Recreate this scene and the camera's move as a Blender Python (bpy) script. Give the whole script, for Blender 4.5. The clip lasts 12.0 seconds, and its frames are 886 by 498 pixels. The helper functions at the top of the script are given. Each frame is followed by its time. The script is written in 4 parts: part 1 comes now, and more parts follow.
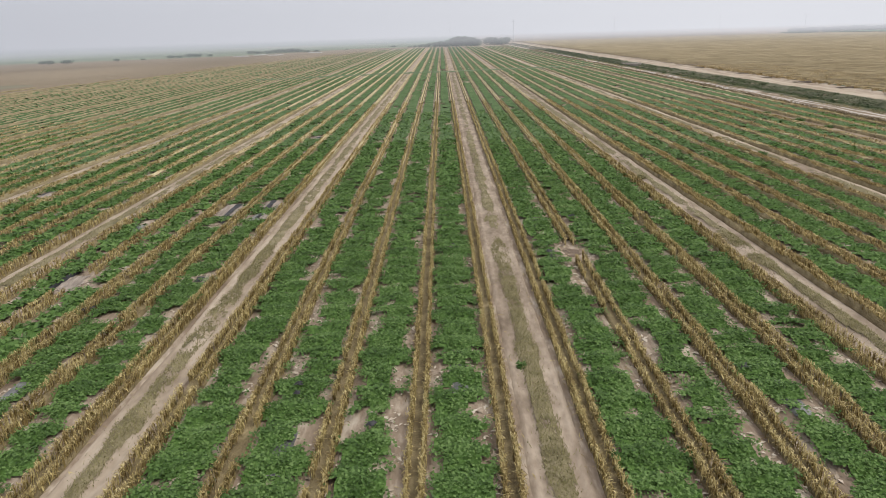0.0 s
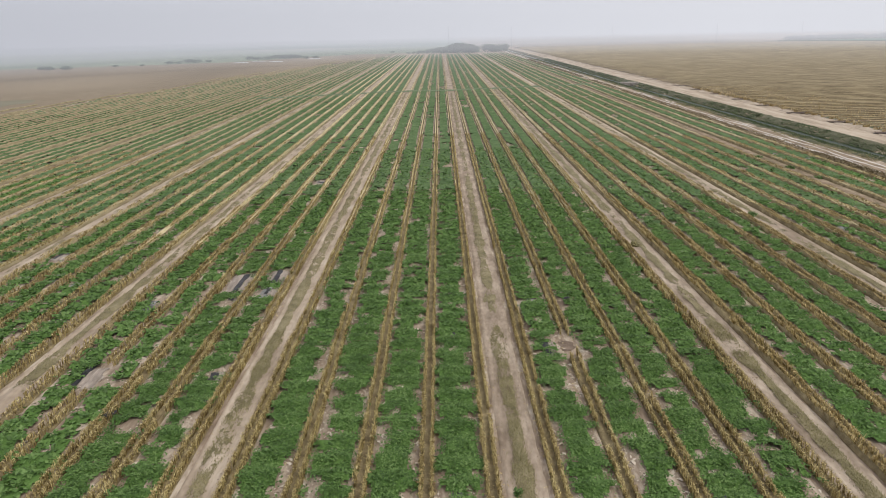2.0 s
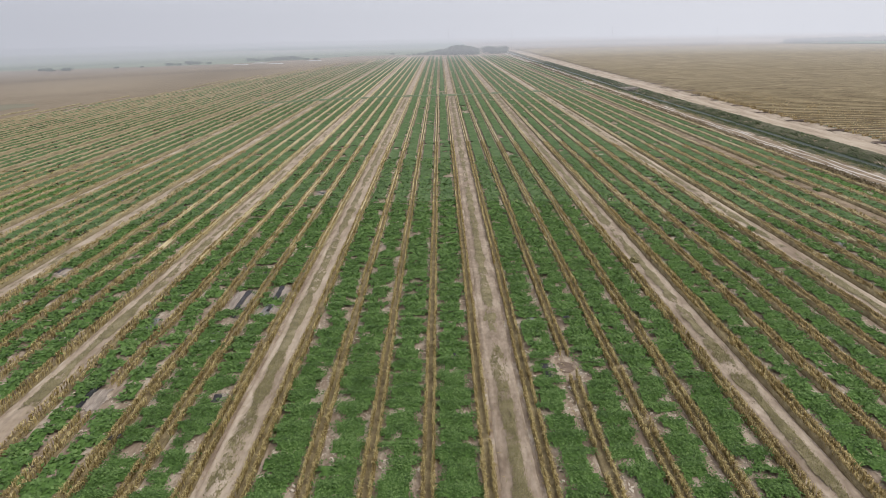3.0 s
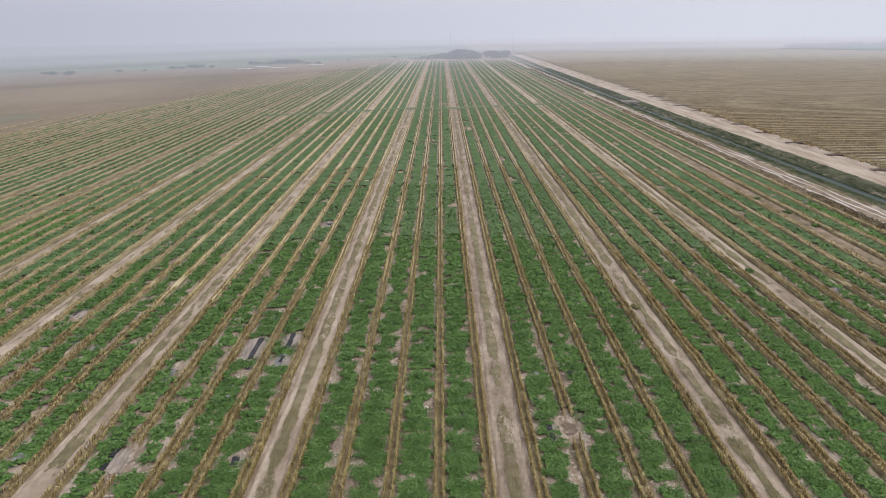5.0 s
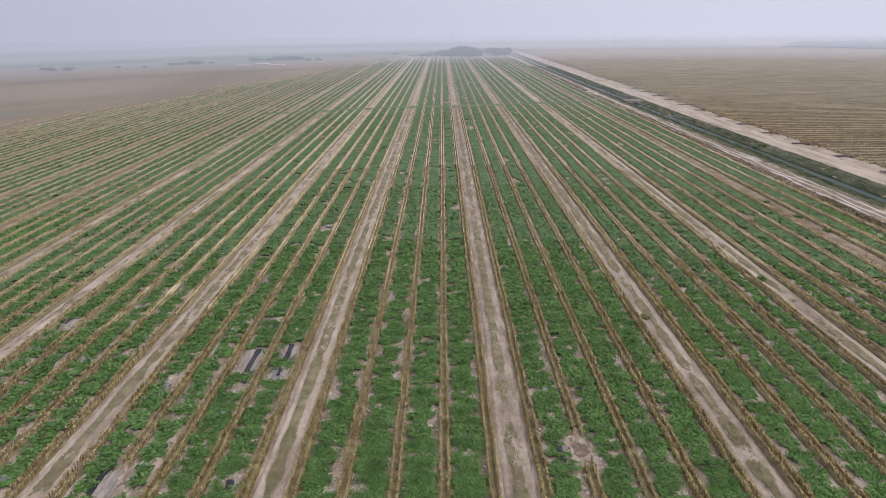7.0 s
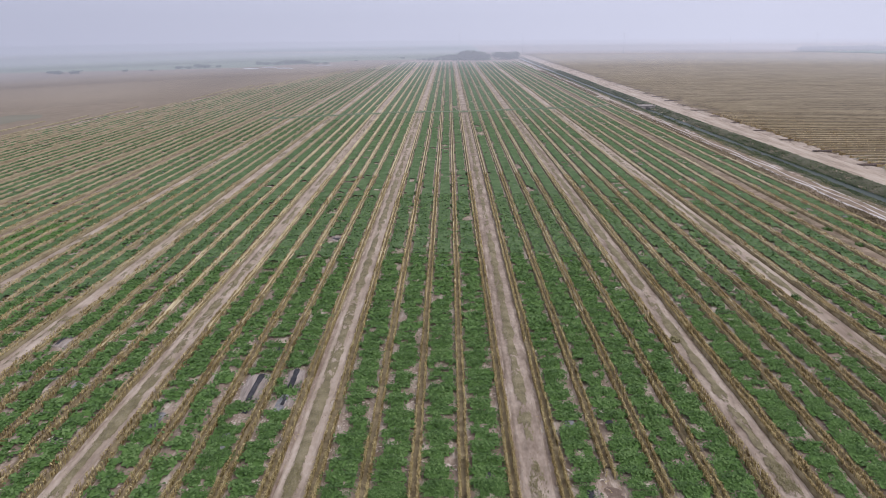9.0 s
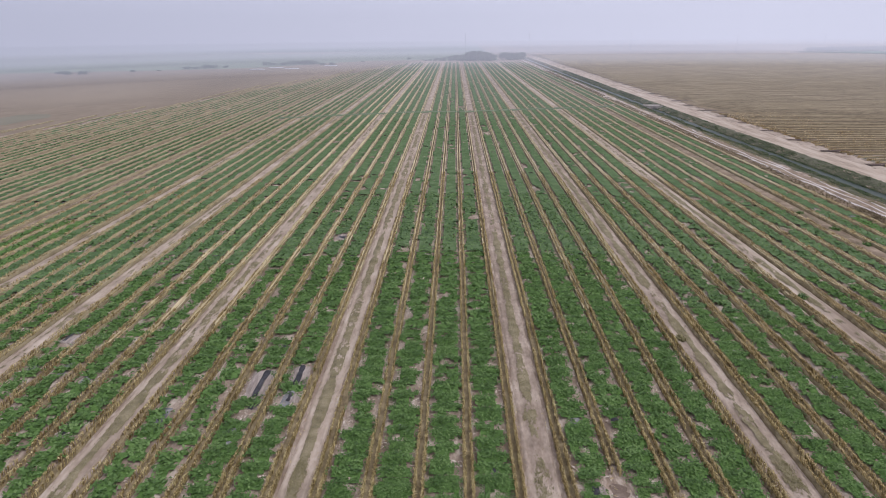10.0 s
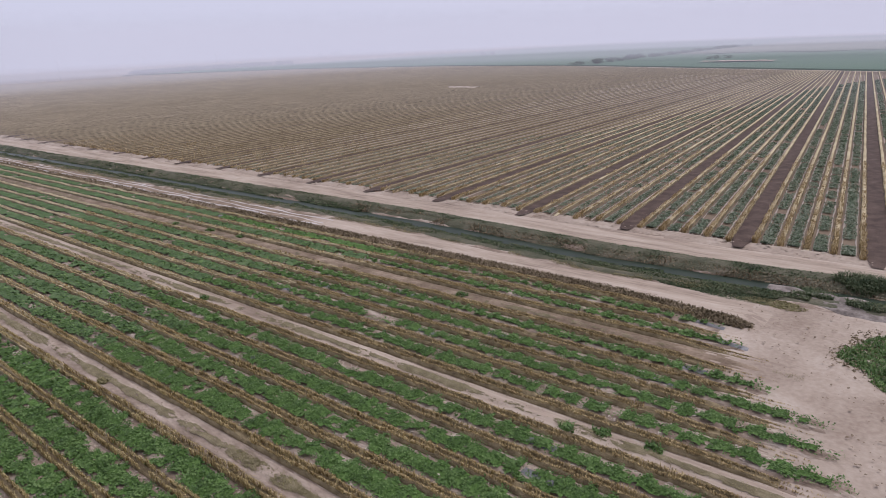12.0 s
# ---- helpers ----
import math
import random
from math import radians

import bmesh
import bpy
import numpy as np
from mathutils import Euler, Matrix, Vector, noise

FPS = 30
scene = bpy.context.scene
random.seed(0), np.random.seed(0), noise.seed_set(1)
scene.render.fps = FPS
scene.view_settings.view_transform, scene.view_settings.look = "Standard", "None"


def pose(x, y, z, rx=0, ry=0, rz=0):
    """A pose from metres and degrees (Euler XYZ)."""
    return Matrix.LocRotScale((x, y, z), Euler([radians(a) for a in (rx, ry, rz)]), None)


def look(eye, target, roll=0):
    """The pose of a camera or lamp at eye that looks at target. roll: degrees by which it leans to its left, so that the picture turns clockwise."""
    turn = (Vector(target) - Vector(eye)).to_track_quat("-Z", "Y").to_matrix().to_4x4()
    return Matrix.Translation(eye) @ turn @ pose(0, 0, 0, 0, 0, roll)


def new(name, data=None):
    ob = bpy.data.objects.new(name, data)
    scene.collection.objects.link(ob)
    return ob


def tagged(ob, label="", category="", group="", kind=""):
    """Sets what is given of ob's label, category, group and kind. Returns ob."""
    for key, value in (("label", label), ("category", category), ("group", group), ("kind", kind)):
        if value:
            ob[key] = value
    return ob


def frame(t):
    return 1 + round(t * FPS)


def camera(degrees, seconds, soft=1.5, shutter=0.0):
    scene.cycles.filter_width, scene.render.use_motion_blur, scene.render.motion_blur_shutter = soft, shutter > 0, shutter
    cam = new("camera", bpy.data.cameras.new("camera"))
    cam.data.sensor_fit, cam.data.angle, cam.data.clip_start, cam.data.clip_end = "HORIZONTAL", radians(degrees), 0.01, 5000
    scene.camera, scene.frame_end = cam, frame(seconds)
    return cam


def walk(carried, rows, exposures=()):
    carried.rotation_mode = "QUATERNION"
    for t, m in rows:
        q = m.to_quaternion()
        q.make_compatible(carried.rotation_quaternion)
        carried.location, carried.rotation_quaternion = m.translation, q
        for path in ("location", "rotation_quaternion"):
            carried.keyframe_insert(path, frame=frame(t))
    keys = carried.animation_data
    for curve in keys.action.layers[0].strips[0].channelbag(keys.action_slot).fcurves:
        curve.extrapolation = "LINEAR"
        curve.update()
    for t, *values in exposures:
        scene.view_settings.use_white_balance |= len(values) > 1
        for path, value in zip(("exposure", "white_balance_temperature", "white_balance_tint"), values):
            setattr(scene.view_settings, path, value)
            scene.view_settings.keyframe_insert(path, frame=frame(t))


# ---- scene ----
# Camera: a drone that climbs from 9.6 m to 19 m over the field, drifts ahead and then turns to its right.
cam = camera(67.76, 12.0, soft=0.85)
# seconds, x, y, z, heading to the left of +y, pitch, roll
FLIGHT = [
    (0.0, 0.0, 0.0, 9.6, 0.37, -18.265, -1.681), (0.5, -0.006, -0.016, 10.355, 0.345, -18.346, -1.566),
    (1.0, -0.034, -0.056, 11.585, 0.231, -18.322, -1.43), (1.5, -0.079, -0.085, 13.023, 0.153, -18.353, -1.335),
    (2.0, -0.125, -0.079, 14.262, 0.067, -18.356, -1.166), (2.5, -0.136, -0.034, 15.043, 0.038, -18.393, -1.067),
    (3.0, -0.173, -0.037, 15.346, 0.026, -18.338, -0.995), (5.0, -0.601, -0.15, 18.852, 0.001, -18.463, -0.573),
    (5.5, -0.572, -0.14, 19.033, 0.099, -18.459, -0.604), (6.0, -0.606, -0.165, 19.088, 0.116, -18.626, -0.585),
    (6.5, -0.694, 0.393, 19.085, 0.109, -18.706, -0.468), (7.0, -0.86, 1.545, 19.04, 0.003, -18.728, -0.38),
    (9.0, -1.499, 4.469, 18.968, 0.521, -18.404, -0.285), (9.5, -1.523, 4.346, 18.856, 0.81, -18.354, -0.278),
    (10.0, -1.49, 4.368, 18.787, 1.053, -18.333, -0.306), (10.3, -1.305, 4.401, 18.749, -0.729, -18.289, -0.426),
    (10.5, -0.95, 4.484, 18.662, -7.475, -18.004, -0.831), (10.6, -0.97, 4.542, 18.622, -16.678, -17.75, -1.1),
    (10.8, -1.127, 4.608, 18.543, -37.28, -17.45, -1.9), (10.9, -1.18, 4.68, 18.53, -42.4, -17.42, -2.1),
    (11.0, -1.2, 4.712, 18.516, -45.073, -17.41, -2.201), (11.5, -1.313, 4.837, 18.455, -49.527, -17.461, -2.316),
    (12.0, -1.316, 4.838, 18.447, -50.822, -17.546, -2.368)]


def aimed(x, y, z, yaw, pitch, roll):
    a, b = radians(yaw), radians(pitch)
    ahead = Vector((-math.sin(a) * math.cos(b), math.cos(a) * math.cos(b), math.sin(b)))
    return look((x, y, z), Vector((x, y, z)) + ahead, roll)


EXPOSURES = [(0.0, 0.57, 6500, 5), (3.0, 0.51, 6400, 6), (6.0, 0.45, 6050, 10), (9.5, 0.41, 5850, 15), (10.3, 0.4, 5900, 16), (11.0, 0.3, 5950, 18), (12.0, 0.26, 5950, 19)]
walk(cam, [(t, aimed(*row)) for t, *row in FLIGHT], EXPOSURES)

# ---- light: an even, overcast and hazy sky ----
world = bpy.data.worlds.new("overcast_sky")
scene.world = world
world.use_nodes = True
wn, wl = world.node_tree.nodes, world.node_tree.links
wn.clear()
sky = wn.new("ShaderNodeTexSky")
sky.sky_type = "NISHITA"
sky.sun_disc = False
sky.sun_elevation, sky.sun_rotation = radians(52), radians(120)
sky.air_density, sky.dust_density, sky.ozone_density = 1.0, 6.0, 1.0
veil = wn.new("ShaderNodeMix")
veil.data_type = "RGBA"
veil.inputs["Factor"].default_value = 0.82
veil.inputs["B"].default_value = (6.2, 6.22, 6.9, 1)
wback, wout = wn.new("ShaderNodeBackground"), wn.new("ShaderNodeOutputWorld")
wback.inputs["Strength"].default_value = 0.1
wl.new(sky.outputs[0], veil.inputs["A"])
wl.new(veil.outputs["Result"], wback.inputs["Color"])
wl.new(wback.outputs[0], wout.inputs[0])
sun_data = bpy.data.lights.new("sun", "SUN")
sun_data.energy, sun_data.angle, sun_data.color = 1.5, radians(35), (1.0, 0.96, 0.9)
sun = new("sun", sun_data)
sun.matrix_world = look((0, 0, 0), (-0.5, 0.35, -1.0))
tagged(sun, "veiled sun behind the overcast", "sun", kind="structure")


# ---- materials ----
def material(name, colours, scale=2.0, fine=30.0, rough=0.9, bump=0.3, island=0.0, spec=0.2, stretch=(1, 1, 1), through_light=0.0, metal=0.0, depth=0.02):
    """A rough material: its colours mixed by a broad noise, broken up by a fine one, varied from island to island."""
    m = bpy.data.materials.new(name)
    m.use_nodes = True
    n, l = m.node_tree.nodes, m.node_tree.links
    n.clear()
    out, bsdf = n.new("ShaderNodeOutputMaterial"), n.new("ShaderNodeBsdfPrincipled")
    geo, mapp = n.new("ShaderNodeNewGeometry"), n.new("ShaderNodeMapping")
    mapp.inputs["Scale"].default_value = stretch
    l.new(geo.outputs["Position"], mapp.inputs["Vector"])
    broad, small = n.new("ShaderNodeTexNoise"), n.new("ShaderNodeTexNoise")
    broad.inputs["Scale"].default_value, broad.inputs["Detail"].default_value = scale, 5
    small.inputs["Scale"].default_value, small.inputs["Detail"].default_value = fine, 4
    for q in (broad, small):
        l.new(mapp.outputs[0], q.inputs["Vector"])
    add = n.new("ShaderNodeMath")
    add.operation = "MULTIPLY_ADD"
    add.inputs[1].default_value = 0.45
    l.new(small.outputs["Fac"], add.inputs[0])
    last = add
    sub = n.new("ShaderNodeMath")
    sub.operation = "MULTIPLY_ADD"
    sub.inputs[1].default_value, sub.inputs[2].default_value = 1.0, -0.22
    l.new(broad.outputs["Fac"], sub.inputs[0])
    l.new(sub.outputs[0], add.inputs[2])
    if island:
        isl = n.new("ShaderNodeMath")
        isl.operation = "MULTIPLY_ADD"
        isl.inputs[1].default_value = island
        l.new(geo.outputs["Random Per Island"], isl.inputs[0])
        shift = n.new("ShaderNodeMath")
        shift.operation = "SUBTRACT"
        shift.inputs[1].default_value = island / 2
        l.new(add.outputs[0], shift.inputs[0])
        l.new(shift.outputs[0], isl.inputs[2])
        last = isl
    ramp = n.new("ShaderNodeValToRGB")
    e = ramp.color_ramp.elements
    for i, c in enumerate(colours):
        at = 0.28 + 0.44 * i / (len(colours) - 1)
        el = e[i] if i < 2 else e.new(at)
        el.position, el.color = at, (*c, 1)
    l.new(last.outputs[0], ramp.inputs[0])
    l.new(ramp.outputs[0], bsdf.inputs["Base Color"])
    bsdf.inputs["Roughness"].default_value = rough
    bsdf.inputs["Specular IOR Level"].default_value = spec
    bsdf.inputs["Metallic"].default_value = metal
    if bump:
        bp = n.new("ShaderNodeBump")
        bp.inputs["Strength"].default_value, bp.inputs["Distance"].default_value = bump, depth
        l.new(small.outputs["Fac"], bp.inputs["Height"])
        l.new(bp.outputs[0], bsdf.inputs["Normal"])
    surf = bsdf
    if through_light:
        tr, mx = n.new("ShaderNodeBsdfTranslucent"), n.new("ShaderNodeMixShader")
        mx.inputs[0].default_value = through_light
        l.new(ramp.outputs[0], tr.inputs["Color"])
        l.new(bsdf.outputs[0], mx.inputs[1])
        l.new(tr.outputs[0], mx.inputs[2])
        surf = mx
    l.new(surf.outputs[0], out.inputs[0])
    return m


SOIL = material("sandy_soil", [(0.155, 0.112, 0.08), (0.25, 0.19, 0.14), (0.44, 0.37, 0.297)], 1.6, 9, bump=0.9, depth=0.04, stretch=(1, 0.35, 1))
PALE = material("packed_pale_dirt", [(0.25, 0.192, 0.143), (0.34, 0.274, 0.21), (0.42, 0.35, 0.277)], 0.22, 3.2, bump=0.7, depth=0.04)
BANKTURF = material("weedy_bank_turf", [(0.06, 0.065, 0.037), (0.1, 0.097, 0.06), (0.15, 0.13, 0.09)], 0.5, 5, bump=1.0, depth=0.1)
RIM = material("whitish_soil_rim", [(0.27, 0.22, 0.175), (0.4, 0.345, 0.29)], 0.8, 6, bump=0.4)
ROAD = material("rutted_pale_dirt", [(0.21, 0.157, 0.114), (0.345, 0.275, 0.208), (0.44, 0.364, 0.285)], 0.7, 5, bump=0.7, depth=0.04, stretch=(1, 0.12, 1))
TRACK = material("lane_dirt", [(0.225, 0.172, 0.126), (0.315, 0.25, 0.188), (0.415, 0.34, 0.267)], 0.7, 6, bump=0.8, stretch=(1, 0.45, 1))
LANE_SOIL = material("trodden_lane_soil", [(0.165, 0.122, 0.088), (0.272, 0.212, 0.16), (0.405, 0.33, 0.258)], 0.7, 6, bump=0.8, stretch=(1, 0.45, 1))
DARKSOIL = material("damp_dark_soil", [(0.05, 0.033, 0.024), (0.075, 0.05, 0.038), (0.11, 0.077, 0.058)], 0.8, 9, bump=0.5)
FALLOW = material("fallow_brown_soil", [(0.145, 0.11, 0.073), (0.185, 0.142, 0.095), (0.23, 0.18, 0.124)], 0.02, 0.5, bump=0.4, depth=0.1, stretch=(1, 0.4, 1))
PATCHGREEN = material("weedy_green_patch", [(0.15, 0.135, 0.092), (0.18, 0.162, 0.112)], 0.1, 2, bump=0.3)
# pale rut dirt, the whitish shine of its wet streaks put into the colour
RUT = material("pale_sheen_rut", [(0.36, 0.32, 0.285), (0.54, 0.5, 0.465)], 0.5, 5, rough=0.6, bump=0.4, spec=0.35, stretch=(1, 0.25, 1))
STUBBLE = material("dry_stubble_ground", [(0.12, 0.086, 0.056), (0.158, 0.115, 0.076), (0.2, 0.15, 0.1)], 0.05, 2.5, bump=0.4, depth=0.1)
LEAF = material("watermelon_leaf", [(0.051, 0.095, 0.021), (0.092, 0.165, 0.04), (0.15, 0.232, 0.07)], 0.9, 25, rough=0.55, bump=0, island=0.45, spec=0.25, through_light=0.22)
# leaf green again but darker, for the shade under the top leaves
SHADE_LEAF = material("shaded_lower_leaves", [(0.05, 0.092, 0.018), (0.078, 0.144, 0.033), (0.108, 0.182, 0.048)], 3, 18, bump=0.8, depth=0.06)
FAR_VINE = material("vine_canopy", [(0.046, 0.08, 0.027), (0.077, 0.121, 0.045), (0.114, 0.16, 0.068)], 0.8, 6, bump=0.8, depth=0.15)
STRAW = material("dry_straw", [(0.16, 0.108, 0.04), (0.31, 0.232, 0.088), (0.5, 0.405, 0.19)], 0.8, 25, rough=0.7, bump=0, island=0.65, through_light=0.2)
CROSS_STRAW = material("tall_dry_grain", [(0.24, 0.17, 0.075), (0.39, 0.29, 0.145), (0.54, 0.43, 0.245)], 0.5, 20, rough=0.75, bump=0, island=0.6, through_light=0.2)
BROWN_STRAW = material("browned_straw", [(0.185, 0.137, 0.062), (0.31, 0.235, 0.112), (0.43, 0.34, 0.172)], 0.8, 20, rough=0.75, bump=0, island=0.6, through_light=0.2)
EARS = material("dry_grain_ears", [(0.25, 0.185, 0.078), (0.41, 0.32, 0.145), (0.58, 0.48, 0.25)], 0.8, 20, rough=0.7, bump=0, island=0.55, through_light=0.2)
PALE_EARS = material("pale_grain_ears", [(0.27, 0.196, 0.085), (0.42, 0.318, 0.148), (0.57, 0.45, 0.235)], 0.8, 20, rough=0.7, bump=0, island=0.5, through_light=0.2)
YOUNG = material("young_dusty_vines", [(0.1, 0.13, 0.075), (0.165, 0.2, 0.13), (0.26, 0.285, 0.205)], 0.9, 20, bump=0, island=0.6, through_light=0.2)
STRAWBED = material("matted_straw", [(0.11, 0.082, 0.044), (0.182, 0.14, 0.075), (0.28, 0.222, 0.125)], 2, 22, bump=0.9, depth=0.05)
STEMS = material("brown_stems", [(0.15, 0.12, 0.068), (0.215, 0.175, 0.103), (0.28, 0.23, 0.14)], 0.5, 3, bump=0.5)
# the same stems darker, the shade low among them put into the colour
SHADED_STEMS = material("shaded_brown_stems", [(0.1, 0.076, 0.045), (0.145, 0.113, 0.068), (0.195, 0.155, 0.095)], 0.5, 3, bump=0.5)
FAR_STRAW = material("standing_grain", [(0.19, 0.145, 0.08), (0.26, 0.203, 0.118), (0.335, 0.27, 0.165)], 0.1, 1.2, bump=0.6, depth=0.1)
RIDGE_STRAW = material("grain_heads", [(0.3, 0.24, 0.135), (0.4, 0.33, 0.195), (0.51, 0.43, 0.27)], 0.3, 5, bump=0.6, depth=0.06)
WEST_STRAW = material("browner_grain_heads", [(0.2, 0.16, 0.09), (0.27, 0.22, 0.127), (0.35, 0.29, 0.175)], 0.3, 5, bump=0.6, depth=0.06)
GRASS = material("olive_dry_grass", [(0.17, 0.152, 0.07), (0.235, 0.208, 0.1), (0.32, 0.278, 0.15)], 0.8, 25, bump=0, island=0.3, through_light=0.2)
WEEDY_SOIL = material("weedy_brown_soil", [(0.13, 0.092, 0.06), (0.205, 0.152, 0.102), (0.3, 0.23, 0.162)], 0.6, 6, bump=0.8, depth=0.05)
GRASSMAT = material("olive_grass_mat", [(0.12, 0.1, 0.055), (0.175, 0.146, 0.083), (0.245, 0.204, 0.126)], 1.5, 14, bump=0.9, depth=0.04)
WEED = material("green_bank_weeds", [(0.06, 0.086, 0.042), (0.098, 0.126, 0.062), (0.16, 0.162, 0.092)], 0.5, 12, bump=0, island=0.5, through_light=0.15)
DEADWEED = material("brown_dead_weeds", [(0.115, 0.088, 0.05), (0.175, 0.136, 0.08), (0.255, 0.2, 0.125)], 0.5, 12, bump=0, island=0.5, through_light=0.1)
FARGREEN = material("far_green_crop", [(0.05, 0.1, 0.06), (0.07, 0.125, 0.075), (0.095, 0.145, 0.09)], 0.01, 0.4, bump=0, stretch=(1, 0.3, 1))
PALEGREEN = material("pale_far_grass", [(0.12, 0.15, 0.09), (0.16, 0.185, 0.12)], 0.01, 0.4, bump=0)
DRYGRASS = material("far_dry_grass", [(0.1, 0.12, 0.075), (0.14, 0.15, 0.1), (0.19, 0.18, 0.125)], 0.008, 0.3, bump=0, stretch=(1, 0.3, 1))
PLASTIC = material("weathered_black_plastic", [(0.05, 0.05, 0.05), (0.11, 0.108, 0.105), (0.27, 0.26, 0.25)], 1.2, 20, rough=0.5, bump=0.5, spec=0.4)
BARK = material("grey_bark", [(0.12, 0.1, 0.085), (0.2, 0.175, 0.15)], 3, 30, bump=0.5)
FARHEDGE = material("far_crop_edge", [(0.045, 0.075, 0.045), (0.065, 0.1, 0.06)], 0.2, 2, bump=0.5)
TREELEAF = material("dusty_tree_leaves", [(0.045, 0.075, 0.04), (0.075, 0.11, 0.06), (0.11, 0.145, 0.085)], 0.3, 5, bump=0, island=0.3, through_light=0.25)
CONCRETE = material("pale_concrete", [(0.22, 0.19, 0.16), (0.32, 0.285, 0.25), (0.4, 0.36, 0.32)], 1.5, 20, bump=0.4)
POLEWOOD = material("weathered_pole", [(0.14, 0.125, 0.11), (0.22, 0.2, 0.18)], 1, 15, bump=0.3)
WHITE = material("white_sheeting", [(0.42, 0.42, 0.43), (0.5, 0.5, 0.5)], 0.1, 2, rough=0.5, bump=0.1)
LITTER = material("pale_litter", [(0.27, 0.21, 0.155), (0.4, 0.33, 0.26), (0.52, 0.45, 0.37)], 1.5, 20, bump=0, island=0.6)
DUSTY = material("dusty_pale_plastic", [(0.14, 0.112, 0.09), (0.24, 0.197, 0.165), (0.35, 0.297, 0.255)], 2.5, 12, rough=0.8, bump=0.6, spec=0.15, stretch=(2.2, 0.35, 1), depth=0.03)
BLACK = material("black_plastic", [(0.016, 0.015, 0.016), (0.03, 0.029, 0.031), (0.065, 0.061, 0.063)], 1.5, 12, rough=0.6, bump=0.5, spec=0.15)
DAMP = material("damp_brown_soil", [(0.1, 0.072, 0.052), (0.145, 0.105, 0.078), (0.21, 0.16, 0.12)], 2, 14, bump=0.6)
MUD = material("grey_cracked_mud", [(0.1, 0.082, 0.068), (0.185, 0.155, 0.13), (0.31, 0.268, 0.23)], 1.2, 5, rough=0.7, bump=0.9, depth=0.08)
WATERSIDE = material("pale_waterside", [(0.07, 0.066, 0.052), (0.17, 0.155, 0.128), (0.31, 0.285, 0.245)], 0.35, 3, rough=0.7, bump=0.3, spec=0.25, stretch=(1, 0.4, 1))
WATER = material("ditch_water", [(0.022, 0.032, 0.02), (0.036, 0.048, 0.032)], 0.5, 5, rough=0.3, bump=0.05, spec=0.06)

# distance: glowing see-through sheets imitate the haze, thin near by and closing the view far off
def haze_material(name, reach, full, dense, top0, top1):
    """Pale glow imitating haze: clear at the foot, at its densest from the height full upwards, fading out to clear sky
    at the top.
    """
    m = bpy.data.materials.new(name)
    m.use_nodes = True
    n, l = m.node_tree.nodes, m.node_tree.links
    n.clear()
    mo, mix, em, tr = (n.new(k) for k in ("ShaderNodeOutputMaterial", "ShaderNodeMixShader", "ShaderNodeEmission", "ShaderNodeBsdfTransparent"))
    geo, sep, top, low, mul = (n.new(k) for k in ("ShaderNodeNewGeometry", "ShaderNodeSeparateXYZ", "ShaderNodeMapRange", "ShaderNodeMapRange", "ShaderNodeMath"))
    # the glow is set brighter to the north-east, imitating the sky's bright side
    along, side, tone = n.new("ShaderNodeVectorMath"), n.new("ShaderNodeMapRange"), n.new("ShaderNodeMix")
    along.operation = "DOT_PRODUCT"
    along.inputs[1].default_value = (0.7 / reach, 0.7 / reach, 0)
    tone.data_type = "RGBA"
    tone.inputs["A"].default_value, tone.inputs["B"].default_value = HAZE_WEST, HAZE_EAST
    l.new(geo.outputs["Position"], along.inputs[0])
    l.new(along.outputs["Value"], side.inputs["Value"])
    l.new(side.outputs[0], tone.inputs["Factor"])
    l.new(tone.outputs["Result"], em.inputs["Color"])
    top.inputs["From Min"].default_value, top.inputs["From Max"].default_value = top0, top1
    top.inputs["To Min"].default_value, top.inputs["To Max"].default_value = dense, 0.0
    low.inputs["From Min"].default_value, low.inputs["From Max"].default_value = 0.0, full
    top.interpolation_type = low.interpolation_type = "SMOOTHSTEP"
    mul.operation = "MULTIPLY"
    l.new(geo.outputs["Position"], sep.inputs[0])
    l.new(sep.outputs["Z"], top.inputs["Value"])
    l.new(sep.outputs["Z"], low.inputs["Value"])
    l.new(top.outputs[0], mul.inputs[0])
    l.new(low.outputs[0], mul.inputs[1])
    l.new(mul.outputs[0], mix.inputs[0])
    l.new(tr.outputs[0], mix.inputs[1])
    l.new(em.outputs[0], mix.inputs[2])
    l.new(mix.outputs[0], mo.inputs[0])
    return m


HAZE_WEST, HAZE_EAST = (0.35, 0.35, 0.397, 1), (0.51, 0.502, 0.55, 1)

# ---- mesh helpers ----
RNG = np.random.default_rng(7)


CRISP = ("foliage", "straw", "chaff", "crown", "grass", "clods", "headland_clods", "standing_grain", "canopy", "litter")


def mesh_of(name, verts, quads, mat, mat_index=None):
    """A mesh from arrays of vertices and four-cornered faces."""
    verts, quads = np.asarray(verts, np.float32), np.asarray(quads, np.int32)
    me = bpy.data.meshes.new(name)
    me.vertices.add(len(verts))
    me.vertices.foreach_set("co", verts.ravel())
    me.loops.add(quads.size)
    me.loops.foreach_set("vertex_index", quads.ravel())
    me.polygons.add(len(quads))
    me.polygons.foreach_set("loop_start", np.arange(0, quads.size, 4, dtype=np.int32))
    mats = mat if isinstance(mat, (list, tuple)) else [mat]
    for q in mats:
        me.materials.append(q)
    if mat_index is not None:
        me.polygons.foreach_set("material_index", np.asarray(mat_index, np.int32))
    if name not in CRISP:
        me.polygons.foreach_set("use_smooth", np.ones(len(quads), bool))
    me.update(calc_edges=True)
    return me


